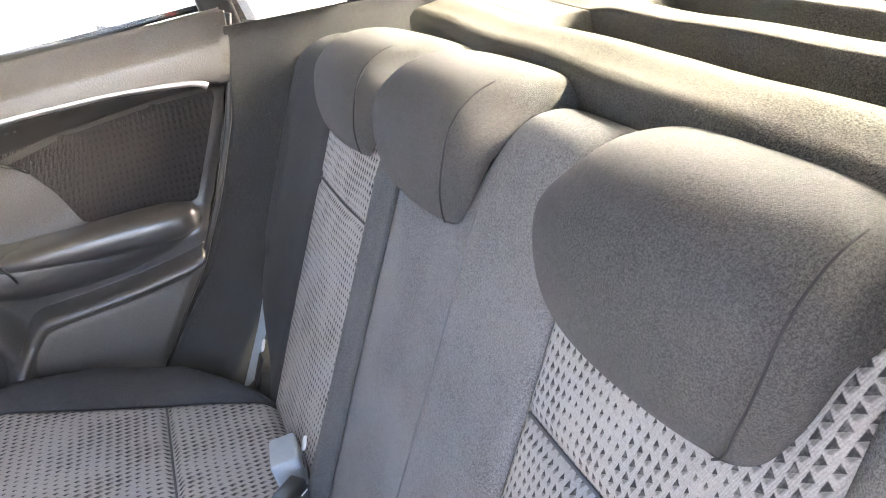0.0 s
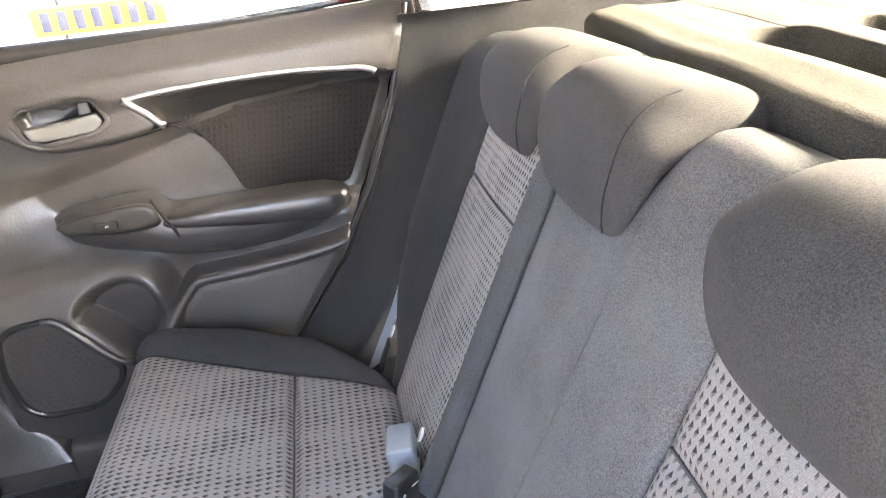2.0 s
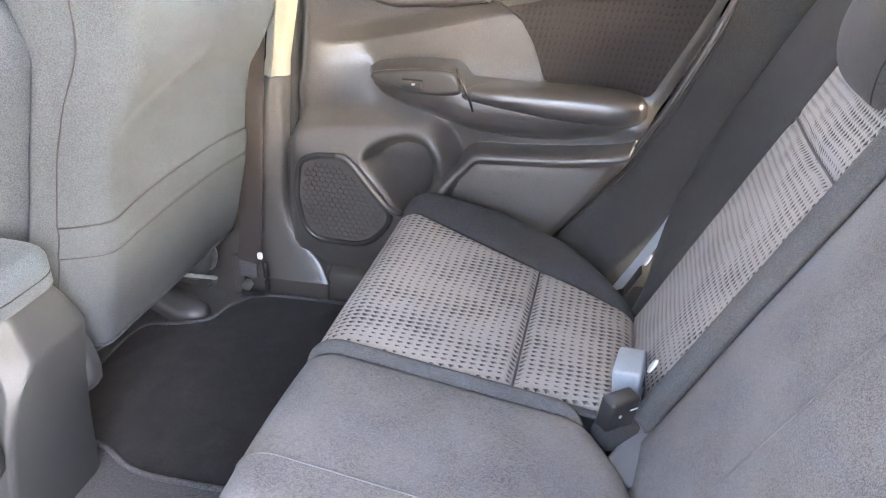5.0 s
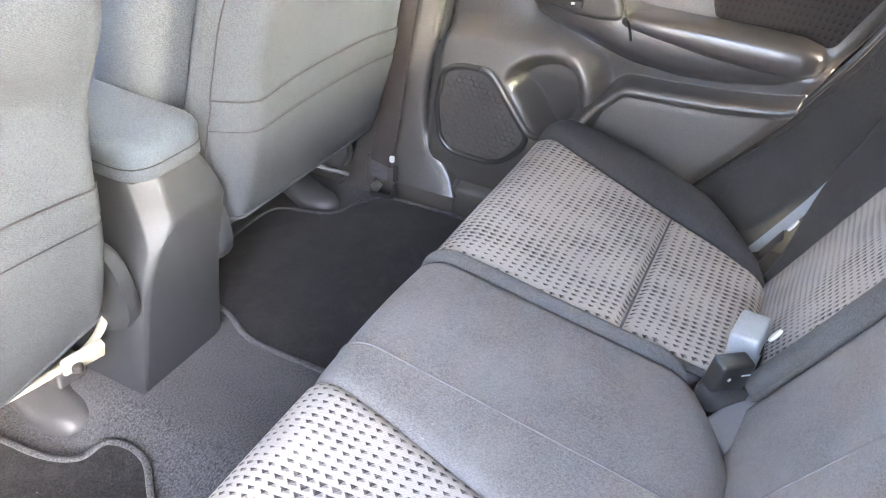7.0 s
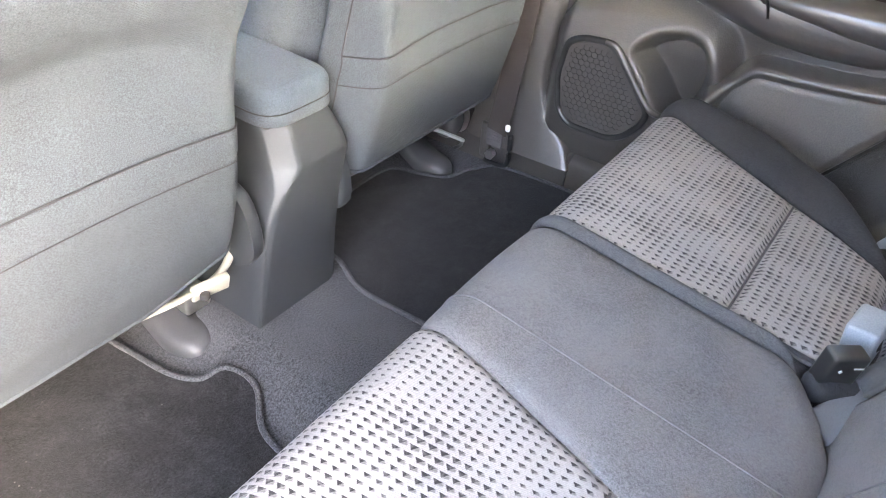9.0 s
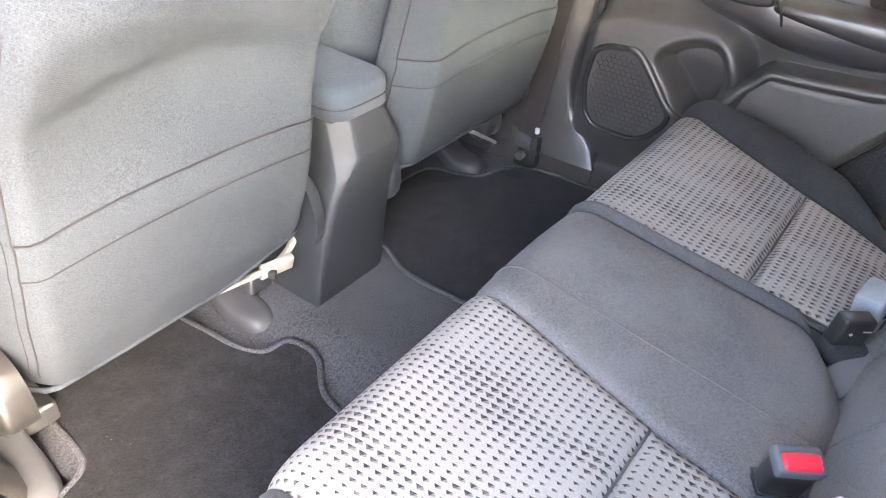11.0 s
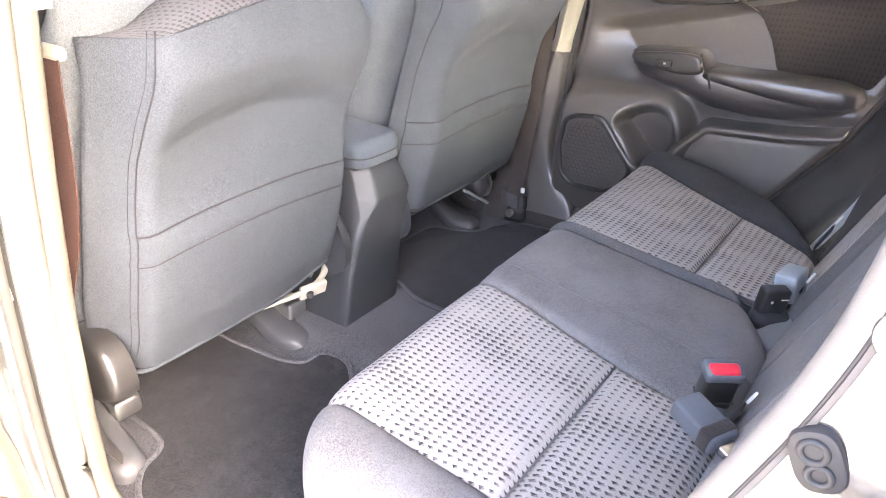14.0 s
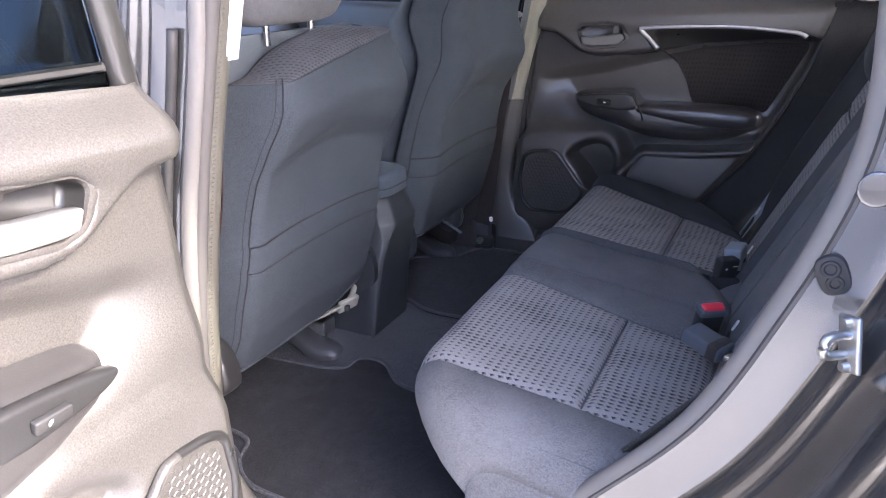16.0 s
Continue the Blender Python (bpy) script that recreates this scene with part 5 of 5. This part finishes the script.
    # cushion and steel frame
    part("seat_cushion", rbox((0.47, 0.50, 0.15), (xc, 0.37, 0.185), (-6, 0, 0), 0.05, 4), CLOTH, seat, "charcoal seat cushion")
    bar = tube(smooth_open([(xc - 0.228 * outer, 0.055, 0.165), (xc - 0.222 * outer, 0.045, 0.128), (xc - 0.200 * outer, 0.036, 0.106), (xc - 0.15 * outer, 0.030, 0.100), (xc - 0.05 * outer, 0.034, 0.112), (xc + 0.06 * outer, 0.050, 0.125), (xc + 0.19 * outer, 0.070, 0.135)], 6), 0.0068, 8, flat=0.6)
    for v in bar.verts:
        v.co.z += foot - 0.125
    part("frame_bar", bar, GALV if outer < 0 else RUBBER, seat, "cream-coated steel frame bar" if outer < 0 else "black steel frame bar", 180)
    if outer < 0:
        part("frame_bracket", rbox((0.055, 0.012, 0.028), (xc - 0.165 * outer, 0.026, 0.098), (20, 0, 12 * outer), 0.003), GALV, seat, "cream-coated steel bracket")
        part("bracket_bolt", rbox((0.012, 0.012, 0.012), (xc - 0.15 * outer, 0.018, 0.096), (0, 0, 30), 0.003), RUBBER, seat)
    for s in (-1, 1):
        # recliner covers at both sides
        pts = rounded([(0.000, 0.12), (-0.012, 0.17), (0.01, 0.225), (0.06, 0.235), (0.12, 0.21), (0.13, 0.13), (0.08, 0.09)], 3)
        w = 0.040 if s == outer else 0.026
        if s == outer:
            pts = [(a, 0.09 + (b - 0.09) * 0.78) for a, b in pts]
        if s == outer > 0:
            continue
        cv = prism(pts, 0.0, w, lambda a, b, d, s=s: (xc + s * (0.215 + d), a, b), 0.014, 4)
        part("recliner_cover", cv, TRIM_GLOSS if s == outer else CONSOLE, seat, "dark plastic recliner cover", 60)
        rail = part("seat_rail", rbox((0.045, 0.62, 0.035), (xc + s * 0.185, 0.40, 0.02), bevel=0.006), STEEL, seat)
        if s != outer:
            part("recliner_plate", rbox((0.006, 0.06, 0.05), (xc + s * 0.205, 0.085, 0.125), (30, 0, 0), 0.002), STEEL, seat, "bare steel recliner plate")
    for x, y, rz in rails:
        cap = []
        for q, z in ((1.0, -0.036), (1.0, -0.022), (0.93, -0.012), (0.74, -0.005)):
            ring = []
            for i in range(24):
                a = 2 * math.pi * i / 24
                c, w = math.cos(a), math.sin(a)
                long = 0.068 if w < 0 else 0.15
                ring.append(Vector((0.035 * q * math.copysign(abs(c) ** 0.7, c), 0.055 + long * w * (q if w < 0 else 1.0), z + 0.55 * max(0.0, 0.015 + long * w))))
            cap.append(ring)
        rc = part("rail_cover", loft(cap), RAIL_GREY, seat, "grey plastic rail end cover", 60)
        rc.matrix_basis = pose(x, y, 0, 0, 0, rz)
    # headrest
    head = part("headrest", rbox((0.27, 0.12, 0.19), (xc, 0.01, top + 0.125), (8, 0, 0), 0.05, 5), CLOTH, seat, "charcoal padded headrest")
    for s in (-1, 1):
        part("headrest_post", tube([(xc + s * 0.06, 0.0, top), (xc + s * 0.06, 0.0, top + 0.12)], 0.006, 10), CHROME, head)
    return seat


front_seat(-0.312, "near front seat in charcoal cloth with a grey twill back", -1, ((-0.160, 0.050, 0), (-0.552, 0.012, 0)))
front_seat(0.314, "far front seat in charcoal cloth with a grey twill back", 1, ((0.480, 0.078, 0), (0.105, 0.05, 0)), 0.735)

# bare recliner works and rail end beside the far pillar
far_seat = bpy.data.objects["front_seat.001"]
hub = []
for d, r in ((0.0, 0.012), (0.004, 0.030), (0.010, 0.035), (0.022, 0.035), (0.028, 0.030), (0.030, 0.010)):
    hub.append([Vector((0.478 + d * 1.6, 0.094 + r * math.cos(a) * 0.9, 0.080 + r * 1.15 * math.sin(a))) for a in np.linspace(0, 2 * math.pi, 26, endpoint=False)])
part("recliner_hub", loft(hub), RAIL_GREY, far_seat, "grey recliner hub", 50)
cheek = rounded([(0.070, 0.050), (0.062, 0.085), (0.080, 0.116), (0.108, 0.118), (0.122, 0.092), (0.112, 0.070), (0.116, 0.048), (0.092, 0.040)], 3)
plate = part("recliner_plate", prism(cheek, 0.531, 0.537, lambda a, b, d: (d, a, b), 0.002), STEEL, far_seat, "bare steel recliner cheek", 50)
bm = bmesh.new()
bmesh.ops.create_cone(bm, cap_ends=True, segments=16, radius1=0.008, radius2=0.007, depth=0.010, matrix=pose(0.534, 0.090, 0.088, 0, 90, 0))
part("pivot_bolt", bm, BLACK, plate)
part("lever_rod", tube([(0.418, 0.070, 0.098), (0.436, 0.068, 0.088), (0.522, 0.066, 0.032)], 0.0056, 8, flat=0.7), ZINC, far_seat, "flat zinc-plated release rod", 60)
part("lever_spring", tube(smooth_open([(0.520, 0.075, 0.034), (0.540, 0.080, 0.018), (0.556, 0.092, -0.004), (0.560, 0.110, -0.02)], 6), 0.004, 8), RAIL_GREY, far_seat, "bent plastic-sheathed cable", 180)

# ---- centre console ----
console = thing("centre_console", "dark moulded console box with a cloth armrest lid", "console")


def console_ring(z):
    """Box with one wide chamfer at the collar that narrows quickly and runs out at the floor."""
    x0 = along([(-0.012, -0.098), (0.08, -0.085), (0.15, -0.069), (0.19, -0.056), (0.21, -0.047), (0.228, -0.040), (0.245, -0.035), (0.312, -0.031)], z)
    ridge = along([(-0.012, -0.095), (0.0, -0.092), (0.08, -0.076), (0.15, -0.060), (0.185, -0.048), (0.21, -0.034), (0.228, -0.016), (0.240, -0.006), (0.312, -0.002)], z)
    x1 = along([(-0.012, 0.068), (0.10, 0.076), (0.19, 0.088), (0.235, 0.096), (0.26, 0.092), (0.29, 0.082), (0.312, 0.072)], z)
    yr = along([(-0.012, -0.004), (0.15, -0.010), (0.225, -0.017), (0.240, -0.018), (0.284, -0.004), (0.296, 0.002), (0.312, 0.020)], z)
    cut = along([(-0.012, 0.004), (0.15, 0.008), (0.21, 0.011), (0.228, 0.021), (0.242, 0.029), (0.312, 0.029)], z)
    r = 0.005
    pts = [(x0 - 0.004, 0.40), (x0 - 0.001, yr + cut + 0.02), (x0, yr + cut), (x0 + 0.003, yr + cut - 0.004), (ridge - r, yr + 0.004), (ridge - 0.4 * r, yr + 0.0008), (ridge + r, yr), (x1 - 0.020, yr), (x1 - 0.006, yr + 0.004), (x1, yr + 0.018), (x1, 0.40)]
    return [Vector((a, b, z)) for a, b in pts]


part("console_box", loft([console_ring(z) for z in (-0.012, 0.0, 0.03, 0.06, 0.10, 0.14, 0.165, 0.185, 0.20, 0.21, 0.22, 0.228, 0.234, 0.238, 0.243, 0.26, 0.280, 0.288, 0.296, 0.304, 0.312)]), CONSOLE, console, "dark moulded console body", 48)
part("console_front", rbox((0.16, 0.62, 0.19), (-0.005, 0.70, 0.10), bevel=0.02), CONSOLE, console)
part("lid_hinge_plate", rbox((0.108, 0.33, 0.014), (0.016, 0.172, 0.309), (1, 0, 0), 0.004), RUBBER, console, "dark plate under the lid")
plan = soft([(-0.050, -0.014), (0.079, -0.014), (0.079, 0.335), (-0.050, 0.335)], 0.042, 7)
lid = part("armrest_lid", prism(plan, 0.309, 0.357, lambda a, b, d: (a, b, d + 0.018 * b), 0.017, 5), CLOTH_LID, console, "cloth-covered padded armrest lid", 180)
rim = [Vector((lerp(0.0145, a, 1.006), lerp(0.16, b, 1.003), 0.326 + 0.018 * b)) for a, b in plan]
part("lid_seam", tube(rim, 0.0009, 6, True), STITCH, lid, angle=180)

# ---- floor mats with stitched edges ----
def floor_mat(poly, label):
    ob = thing("floor_mat", label, "floor mat", "floor mats")
    pts = rounded(poly, 6)
    z = -0.024

    def h(a, b):
        return z + 0.034 * (1 - smoothstep(0.10, 0.20, abs(a + 0.01)))
    bm = prism(pts, 0.0, 0.006, lambda a, b, d: (a, b, h(a, b) + d - 0.006))
    bmesh.ops.triangulate(bm, faces=[f for f in bm.faces if len(f.verts) > 4])
    part("mat_cloth", bm, MAT, ob, "dark cut-pile mat")
    edge = [Vector((a, b, h(a, b) + 0.001)) for a, b in pts]
    part("bound_edge", tube(edge, 0.0045, 8, True, flat=0.8), CARPET, ob, "grey bound and stitched edge", 180)
    return ob


floor_mat([(-0.225, -0.30), (-0.215, -0.145), (-0.170, -0.075), (-0.172, -0.015), (-0.205, 0.005), (-0.225, 0.05), (-0.235, 0.14), (-0.26, 0.24), (-0.45, 0.24), (-0.478, 0.14), (-0.490, 0.03), (-0.545, 0.0), (-0.582, -0.05), (-0.592, -0.12), (-0.592, -0.30), (-0.55, -0.40), (-0.26, -0.40)], "dark grey carpet mat with a stitched grey edge")
floor_mat([(0.065, -0.40), (0.058, -0.20), (0.056, -0.07), (0.085, 0.0), (0.10, 0.05), (0.16, 0.14), (0.26, 0.165), (0.40, 0.165), (0.435, 0.10), (0.46, 0.055), (0.52, 0.035), (0.572, -0.03), (0.572, -0.30), (0.50, -0.40), (0.20, -0.42)], "dark grey carpet mat with a stitched grey edge")

# ---- belts, buckles and anchor tags ----
HINGE_GREY = plastic("grey_hinge_plastic", (0.14, 0.15, 0.165), 0.45)

def belt(side, lower, top, label, colour=None):
    ob = thing("seat_belt", label, "seat belt", "front seat belts")
    pts = smooth_open([lower, (lower[0] + side * 0.006, lower[1] - 0.012, lower[2] + 0.10), (top[0] + side * 0.003, top[1] + 0.035, 0.40), top], 8)
    part("webbing", ribbon(pts, 0.046, 0.0016, (0, 1, 0.15)), colour or WEBBING, ob, "dark woven belt webbing")
    part("anchor", rbox((0.010, 0.026, 0.080), (lower[0] + side * 0.014, lower[1] + 0.030, lower[2] - 0.034), bevel=0.004), TRIM, ob, "dark anchor bracket")
    part("webbing_end", rbox((0.004, 0.036, 0.040), (lower[0] + side * 0.002, lower[1] + 0.004, lower[2] - 0.016), bevel=0.0015), SEAM_GREY, ob, "folded stitched webbing end")
    for i in range(4):
        part("stitch_row", rbox((0.0012, 0.030, 0.0022), (lower[0] - side * 0.0006, lower[1] + 0.004, lower[2] - 0.004 - 0.006 * i), bevel=0.0004, seg=1), SEAM_GREY, ob)
    rim = smooth_open([(lower[0], lower[1] + 0.022, lower[2] - 0.074), (lower[0], lower[1] - 0.020, lower[2] - 0.072), (lower[0], lower[1] - 0.034, lower[2] - 0.055), (lower[0], lower[1] - 0.034, lower[2] + 0.004)], 6)
    part("recess_rim", tube(rim, 0.0055, 8), BLACK, ob, "black moulded recess edge", 180)
    bm = bmesh.new()
    bmesh.ops.create_cone(bm, cap_ends=True, segments=6, radius1=0.011, radius2=0.010, depth=0.014, matrix=pose(lower[0] - side * 0.004, lower[1] + 0.006, lower[2] - 0.052, 0, 90, 0))
    part("bolt", bm, STEEL, ob)
    part("stop_button", rbox((0.008, 0.010, 0.014), (lower[0] - side * 0.005, lower[1] - 0.028, lower[2] + 0.02), bevel=0.003), WHITE, ob, "white belt stop")
    g = part("belt_guide", rbox((0.015, 0.050, 0.016), (top[0] - side * 0.004, top[1], top[2]), (0, 0, 0), 0.007), PALE, ob, "pale belt guide loop")
    return ob


belt(1, (0.562, 0.012, 0.055), (0.572, -0.060, 0.65), "dark seat belt anchored at the foot of the pillar")
BROWN = knit("brown_belt_webbing", (0.046, 0.020, 0.015), 1500, sheen=0.02)
belt(-1, (-0.598, 0.075, 0.065), (-0.578, -0.062, 0.612), "brown-black seat belt beside the near front seat", BROWN)


def isofix_tag(x, n):
    ob = thing("anchor_tag", "small white oval child-seat anchor tag on the backrest", "tag", "anchor tags")
    oval = [(0.0055 * math.cos(a), 0.011 * math.sin(a)) for a in np.linspace(0, 2 * math.pi, 18, endpoint=False)]
    part("disc", prism(oval, 0.0, 0.003, lambda a, b, d: back_point(x + a, 0.0 + b, 0.004 + d + n), 0.001), WHITE, ob, angle=60)
    part("pocket_slot", rbox((0.03, 0.004, 0.05), tuple(back_point(x + 0.0, -0.045, 0.004 + n)), (24, 0, 0), 0.002), RUBBER, ob)
    return ob


for x, n in ((0.464, 0.014), (0.196, 0.010), (-0.165, 0.004), (-0.445, 0.01)):
    isofix_tag(x, n)


def buckle_red(m):
    ob = thing("belt_buckle", "black seat-belt buckle with a red release button", "buckle", "belt buckles")
    part("housing", rbox((0.044, 0.026, 0.066), (0, 0, 0.030), bevel=0.006), TRIM_GLOSS, ob, "black buckle housing")
    part("housing_joint", rbox((0.0455, 0.0275, 0.002), (0, 0, 0.012), bevel=0.0005), RUBBER, ob)
    part("collar", rbox((0.047, 0.029, 0.016), (0, 0, 0.060), bevel=0.005, seg=4), GREYBOX_DARK, ob, "grey collar round the button")
    part("release_button", rbox((0.038, 0.019, 0.014), (0, -0.003, 0.0640), (8, 0, 0), 0.005, 4), RED, ob, "red release button")
    ob.matrix_basis = m
    return ob


def buckle_grey(m, cap=GREYBOX, k=1.0):
    ob = thing("belt_buckle", "grey plastic buckle with a black strap round it", "buckle", "belt buckles")
    part("housing", rbox((0.042 * k, 0.026 * k, 0.068), (0, 0, 0.034), bevel=0.005), cap, ob, "grey plastic buckle housing")
    part("strap", rbox((0.045 * k, 0.029 * k, 0.020), (0, 0, 0.014), bevel=0.005), WEBBING, ob, "black elastic strap")
    part("tongue", rbox((0.024, 0.012, 0.03), (0, 0.002, -0.008), bevel=0.003), CHROME, ob)
    ob.matrix_basis = m
    return ob


def buckle_black(m):
    ob = thing("belt_buckle", "black seat-belt buckle lying in its elastic holder", "buckle", "belt buckles")
    part("housing", rbox((0.044, 0.024, 0.060), (0, 0, 0.030), bevel=0.005), TRIM_GLOSS, ob, "glossy black housing")
    part("holder", rbox((0.060, 0.040, 0.034), (0.004, -0.004, 0.004), (0, 8, 0), 0.014), CLOTH_DARK, ob, "black cloth holder")
    part("slot_mark", rbox((0.012, 0.001, 0.002), (0.012, -0.0125, 0.045), bevel=0.0003), WHITE, ob)
    part("slot_mark", rbox((0.004, 0.001, 0.004), (-0.008, -0.0125, 0.040), (0, 45, 0), 0.0003), WHITE, ob)
    part("rivet", rbox((0.006, 0.003, 0.006), (0.014, -0.024, 0.004), bevel=0.002), CHROME, ob)
    ob.matrix_basis = m
    return ob


buckle_red(pose(-0.146, -0.690, 0.186, 14, 0, -56))
buckle_grey(pose(-0.262, -0.735, 0.222, -80, 0, -27), GREYBOX_DARK)
buckle_grey(pose(0.192, -0.712, 0.168, -6, 0, -8), k=1.35)
buckle_black(pose(0.127, -0.692, 0.172, 4, 4, -47))
hinge_cover = thing("seat_hinge_cover", "grey plastic hinge cover between the backrests", "cover")
part("cover", rbox((0.090, 0.042, 0.012), (0.100, -0.722, 0.170), (12, -6, -30), 0.005), HINGE_GREY, hinge_cover)
latch = thing("seat_belt_strap", "grey rear belt strap with a pale loop by the wheel-arch lining", "seat belt")
part("webbing", ribbon(smooth_open([(0.529, -0.690, 0.128), (0.529, -0.721, 0.190), (0.527, -0.748, 0.248), (0.525, -0.769, 0.303)], 6), 0.015, 0.002, (0.1, 1, 0.4)), GREYBOX, latch, "grey belt webbing")
part("loop", rbox((0.010, 0.012, 0.018), (0.524, -0.772, 0.311), (24, 0, 0), 0.004), WHITE, latch, "pale plastic loop")
part("hook", tube(smooth_open([(0.524, -0.773, 0.318), (0.522, -0.779, 0.336), (0.524, -0.783, 0.352), (0.527, -0.788, 0.366)], 4), 0.0045, 6), CHROME, latch)
button = thing("carpet_clip", "small pale clip on the console foot", "clip")
part("clip", rbox((0.008, 0.012, 0.016), (0.083, 0.06, 0.06), bevel=0.003), WHITE, button)

# ---- outdoors: ground, parked vehicles, distant buildings ----
# surface is assumed; kept pale to bounce light up into the cabin
gnd = Nodes("pale_bounce_ground")
f1, f2 = gnd.noise(140, 4, 0.7), gnd.noise(0.6, 5, 0.6)
gcol = gnd.mix(gnd.ramp(f1, 0.3, 0.75), (0.40, 0.385, 0.36), (0.58, 0.56, 0.52))
gcol = gnd.mix(gnd.math("MULTIPLY", gnd.ramp(f2, 0.4, 0.7), 0.5), gcol, (0.28, 0.275, 0.26))
YARD = gnd.finish(gcol, 0.9, normal=gnd.bump(f1, 0.6, 0.004))
ground = link("ground", grid(lambda u, v: ((lerp(-900, 900, u), lerp(-900, 900, v), GROUND), (u, v)), 12, 12), YARD)
tagged(ground, "yard ground round the parked car, made pale to bounce light", "ground", kind="structure")

VAN_WHITE = plain("white_van_paint", (0.50, 0.50, 0.49), 0.3, vary=0.03)
PLATE = plain("yellow_plate", (0.42, 0.31, 0.02), 0.4, vary=0.03)
LAMP = plain("red_lamp_lens", (0.35, 0.02, 0.02), 0.15)
BLUE = plain("blue_car_paint", (0.10, 0.18, 0.34), 0.3)
INK = plain("dark_plate_ink", (0.03, 0.03, 0.05), 0.5)
VG = plain("dark_vehicle_glass", (0.02, 0.025, 0.03), 0.08)


def wheel(parent, x, y, r=0.32):
    bm = bmesh.new()
    bmesh.ops.create_cone(bm, cap_ends=True, segments=28, radius1=r, radius2=r, depth=0.20, matrix=pose(x, y, GROUND + r, 0, 90, 0))
    w = part("wheel", bm, RUBBER, parent)
    bm = bmesh.new()
    bmesh.ops.create_cone(bm, cap_ends=True, segments=20, radius1=r * 0.62, radius2=r * 0.55, depth=0.22, matrix=pose(x, y, GROUND + r, 0, 90, 0))
    part("rim", bm, STEEL, w)


van = thing("parked_van", "white van parked with its rear doors towards the car", "van")
part("body", rbox((4.4, 1.9, 1.75), (4.95, 0.55, GROUND + 0.32 + 0.875), bevel=0.10, seg=4), VAN_WHITE, van, "white painted van body")
part("bumper", rbox((0.22, 1.86, 0.26), (2.70, 0.55, GROUND + 0.50), bevel=0.05), VAN_WHITE, van, "pale rear bumper")
part("door_gap", rbox((0.006, 0.012, 1.5), (2.749, 0.30, GROUND + 1.25), bevel=0.001), RUBBER, van)
part("door_gap", rbox((0.006, 0.012, 1.5), (2.749, -0.335, GROUND + 1.15), bevel=0.001), RUBBER, van)
for y in (0.02, 1.08):
    part("rear_window", rbox((0.01, 0.66, 0.5), (2.747, y, GROUND + 1.72), bevel=0.003), VG, van)
np_ = part("number_plate", rbox((0.012, 0.52, 0.11), (2.742, 0.155, GROUND + 0.945), bevel=0.004), PLATE, van, "yellow plate with dark bars")
for i in range(7):
    part("plate_bar", rbox((0.003, 0.036, 0.075), (2.7345, 0.155 + 0.205 - i * 0.066 - (0.012 if i > 3 else 0), GROUND + 0.945), bevel=0.0008), INK, np_)
part("plate_recess_edge", tube([(2.746, 0.52, GROUND + 0.99), (2.746, 0.46, GROUND + 1.06), (2.746, -0.12, GROUND + 1.06), (2.746, -0.25, GROUND + 0.92)], 0.010, 6), VAN_WHITE, van)
for y in (-0.33, 1.43):
    part("tail_lamp", rbox((0.02, 0.10, 0.42), (2.744, y, GROUND + 1.35), bevel=0.01), LAMP, van)
for x, y in ((3.3, -0.32), (3.3, 1.40), (6.3, -0.32), (6.3, 1.40)):
    wheel(van, x, y)


def parked_car(x, y, rot, mat, label):
    ob = thing("parked_car", label, "car", "parked cars")
    sec = [(-2.0, 0.25), (-2.02, 0.62), (-1.85, 0.90), (-1.3, 1.02), (-0.75, 1.42), (0.55, 1.46), (1.15, 1.02), (1.85, 0.88), (2.0, 0.6), (1.98, 0.25)]
    rows = [[Vector((w, a, b * k + GROUND)) for a, b in sec] for w, k in ((-0.86, 0.97), (-0.80, 1.0), (0.80, 1.0), (0.86, 0.97))]
    bm = loft(rows)
    bmesh.ops.bevel(bm, geom=list(bm.edges), offset=0.03, segments=2, profile=0.5, affect="EDGES")
    part("body", bm, mat, ob, angle=50)
    part("rear_glass", rbox((1.3, 0.02, 0.42), (0, -1.03, GROUND + 1.23), (-36, 0, 0), 0.01), VG, ob)
    for s in (-1, 1):
        part("tail_lamp", rbox((0.26, 0.06, 0.16), (s * 0.62, -2.0, GROUND + 0.75), bevel=0.02), LAMP, ob)
        part("side_glass", rbox((0.02, 1.3, 0.30), (s * 0.83, -0.1, GROUND + 1.20), bevel=0.01), VG, ob)
        for yy in (-1.25, 1.25):
            wheel(ob, s * 0.78, yy, 0.31)
    ob.matrix_basis = pose(x, y, 0, 0, 0, rot)
    return ob


parked_car(4.9, -1.95, -90, BLUE, "blue hatchback parked beside the white van")
parked_car(-5.2, -1.2, 78, VAN_WHITE, "pale hatchback parked across the yard")
wall_m = plain("pale_render_wall", (0.55, 0.53, 0.5), 0.85)
for x, y, sx, sy, h, lab in ((16, 4, 3, 26, 5.5, "pale rendered building across the yard"), (2, 24, 30, 4, 6, "pale rendered building beyond the yard"), (-24, -2, 4, 30, 5, "pale rendered building behind the open door")):
    b = thing("building", lab, "building", "yard buildings")
    part("wall", rbox((sx, sy, h), (x, y, GROUND + h / 2), bevel=0.02, seg=1), wall_m, b)
    part("roof", rbox((sx + 0.4, sy + 0.4, 0.3), (x, y, GROUND + h + 0.15), bevel=0.03, seg=1), RUBBER, b)
    for i in range(6):
        if sx < sy:
            part("window", rbox((0.06, 1.4, 1.2), (x - math.copysign(sx / 2, x), y - sy / 2 + (i + 0.7) * sy / 6.5, GROUND + 3.2), bevel=0.01, seg=1), VG, b)
        else:
            part("window", rbox((1.4, 0.06, 1.2), (x - sx / 2 + (i + 0.7) * sx / 6.5, y - math.copysign(sy / 2, y), GROUND + 3.2), bevel=0.01, seg=1), VG, b)
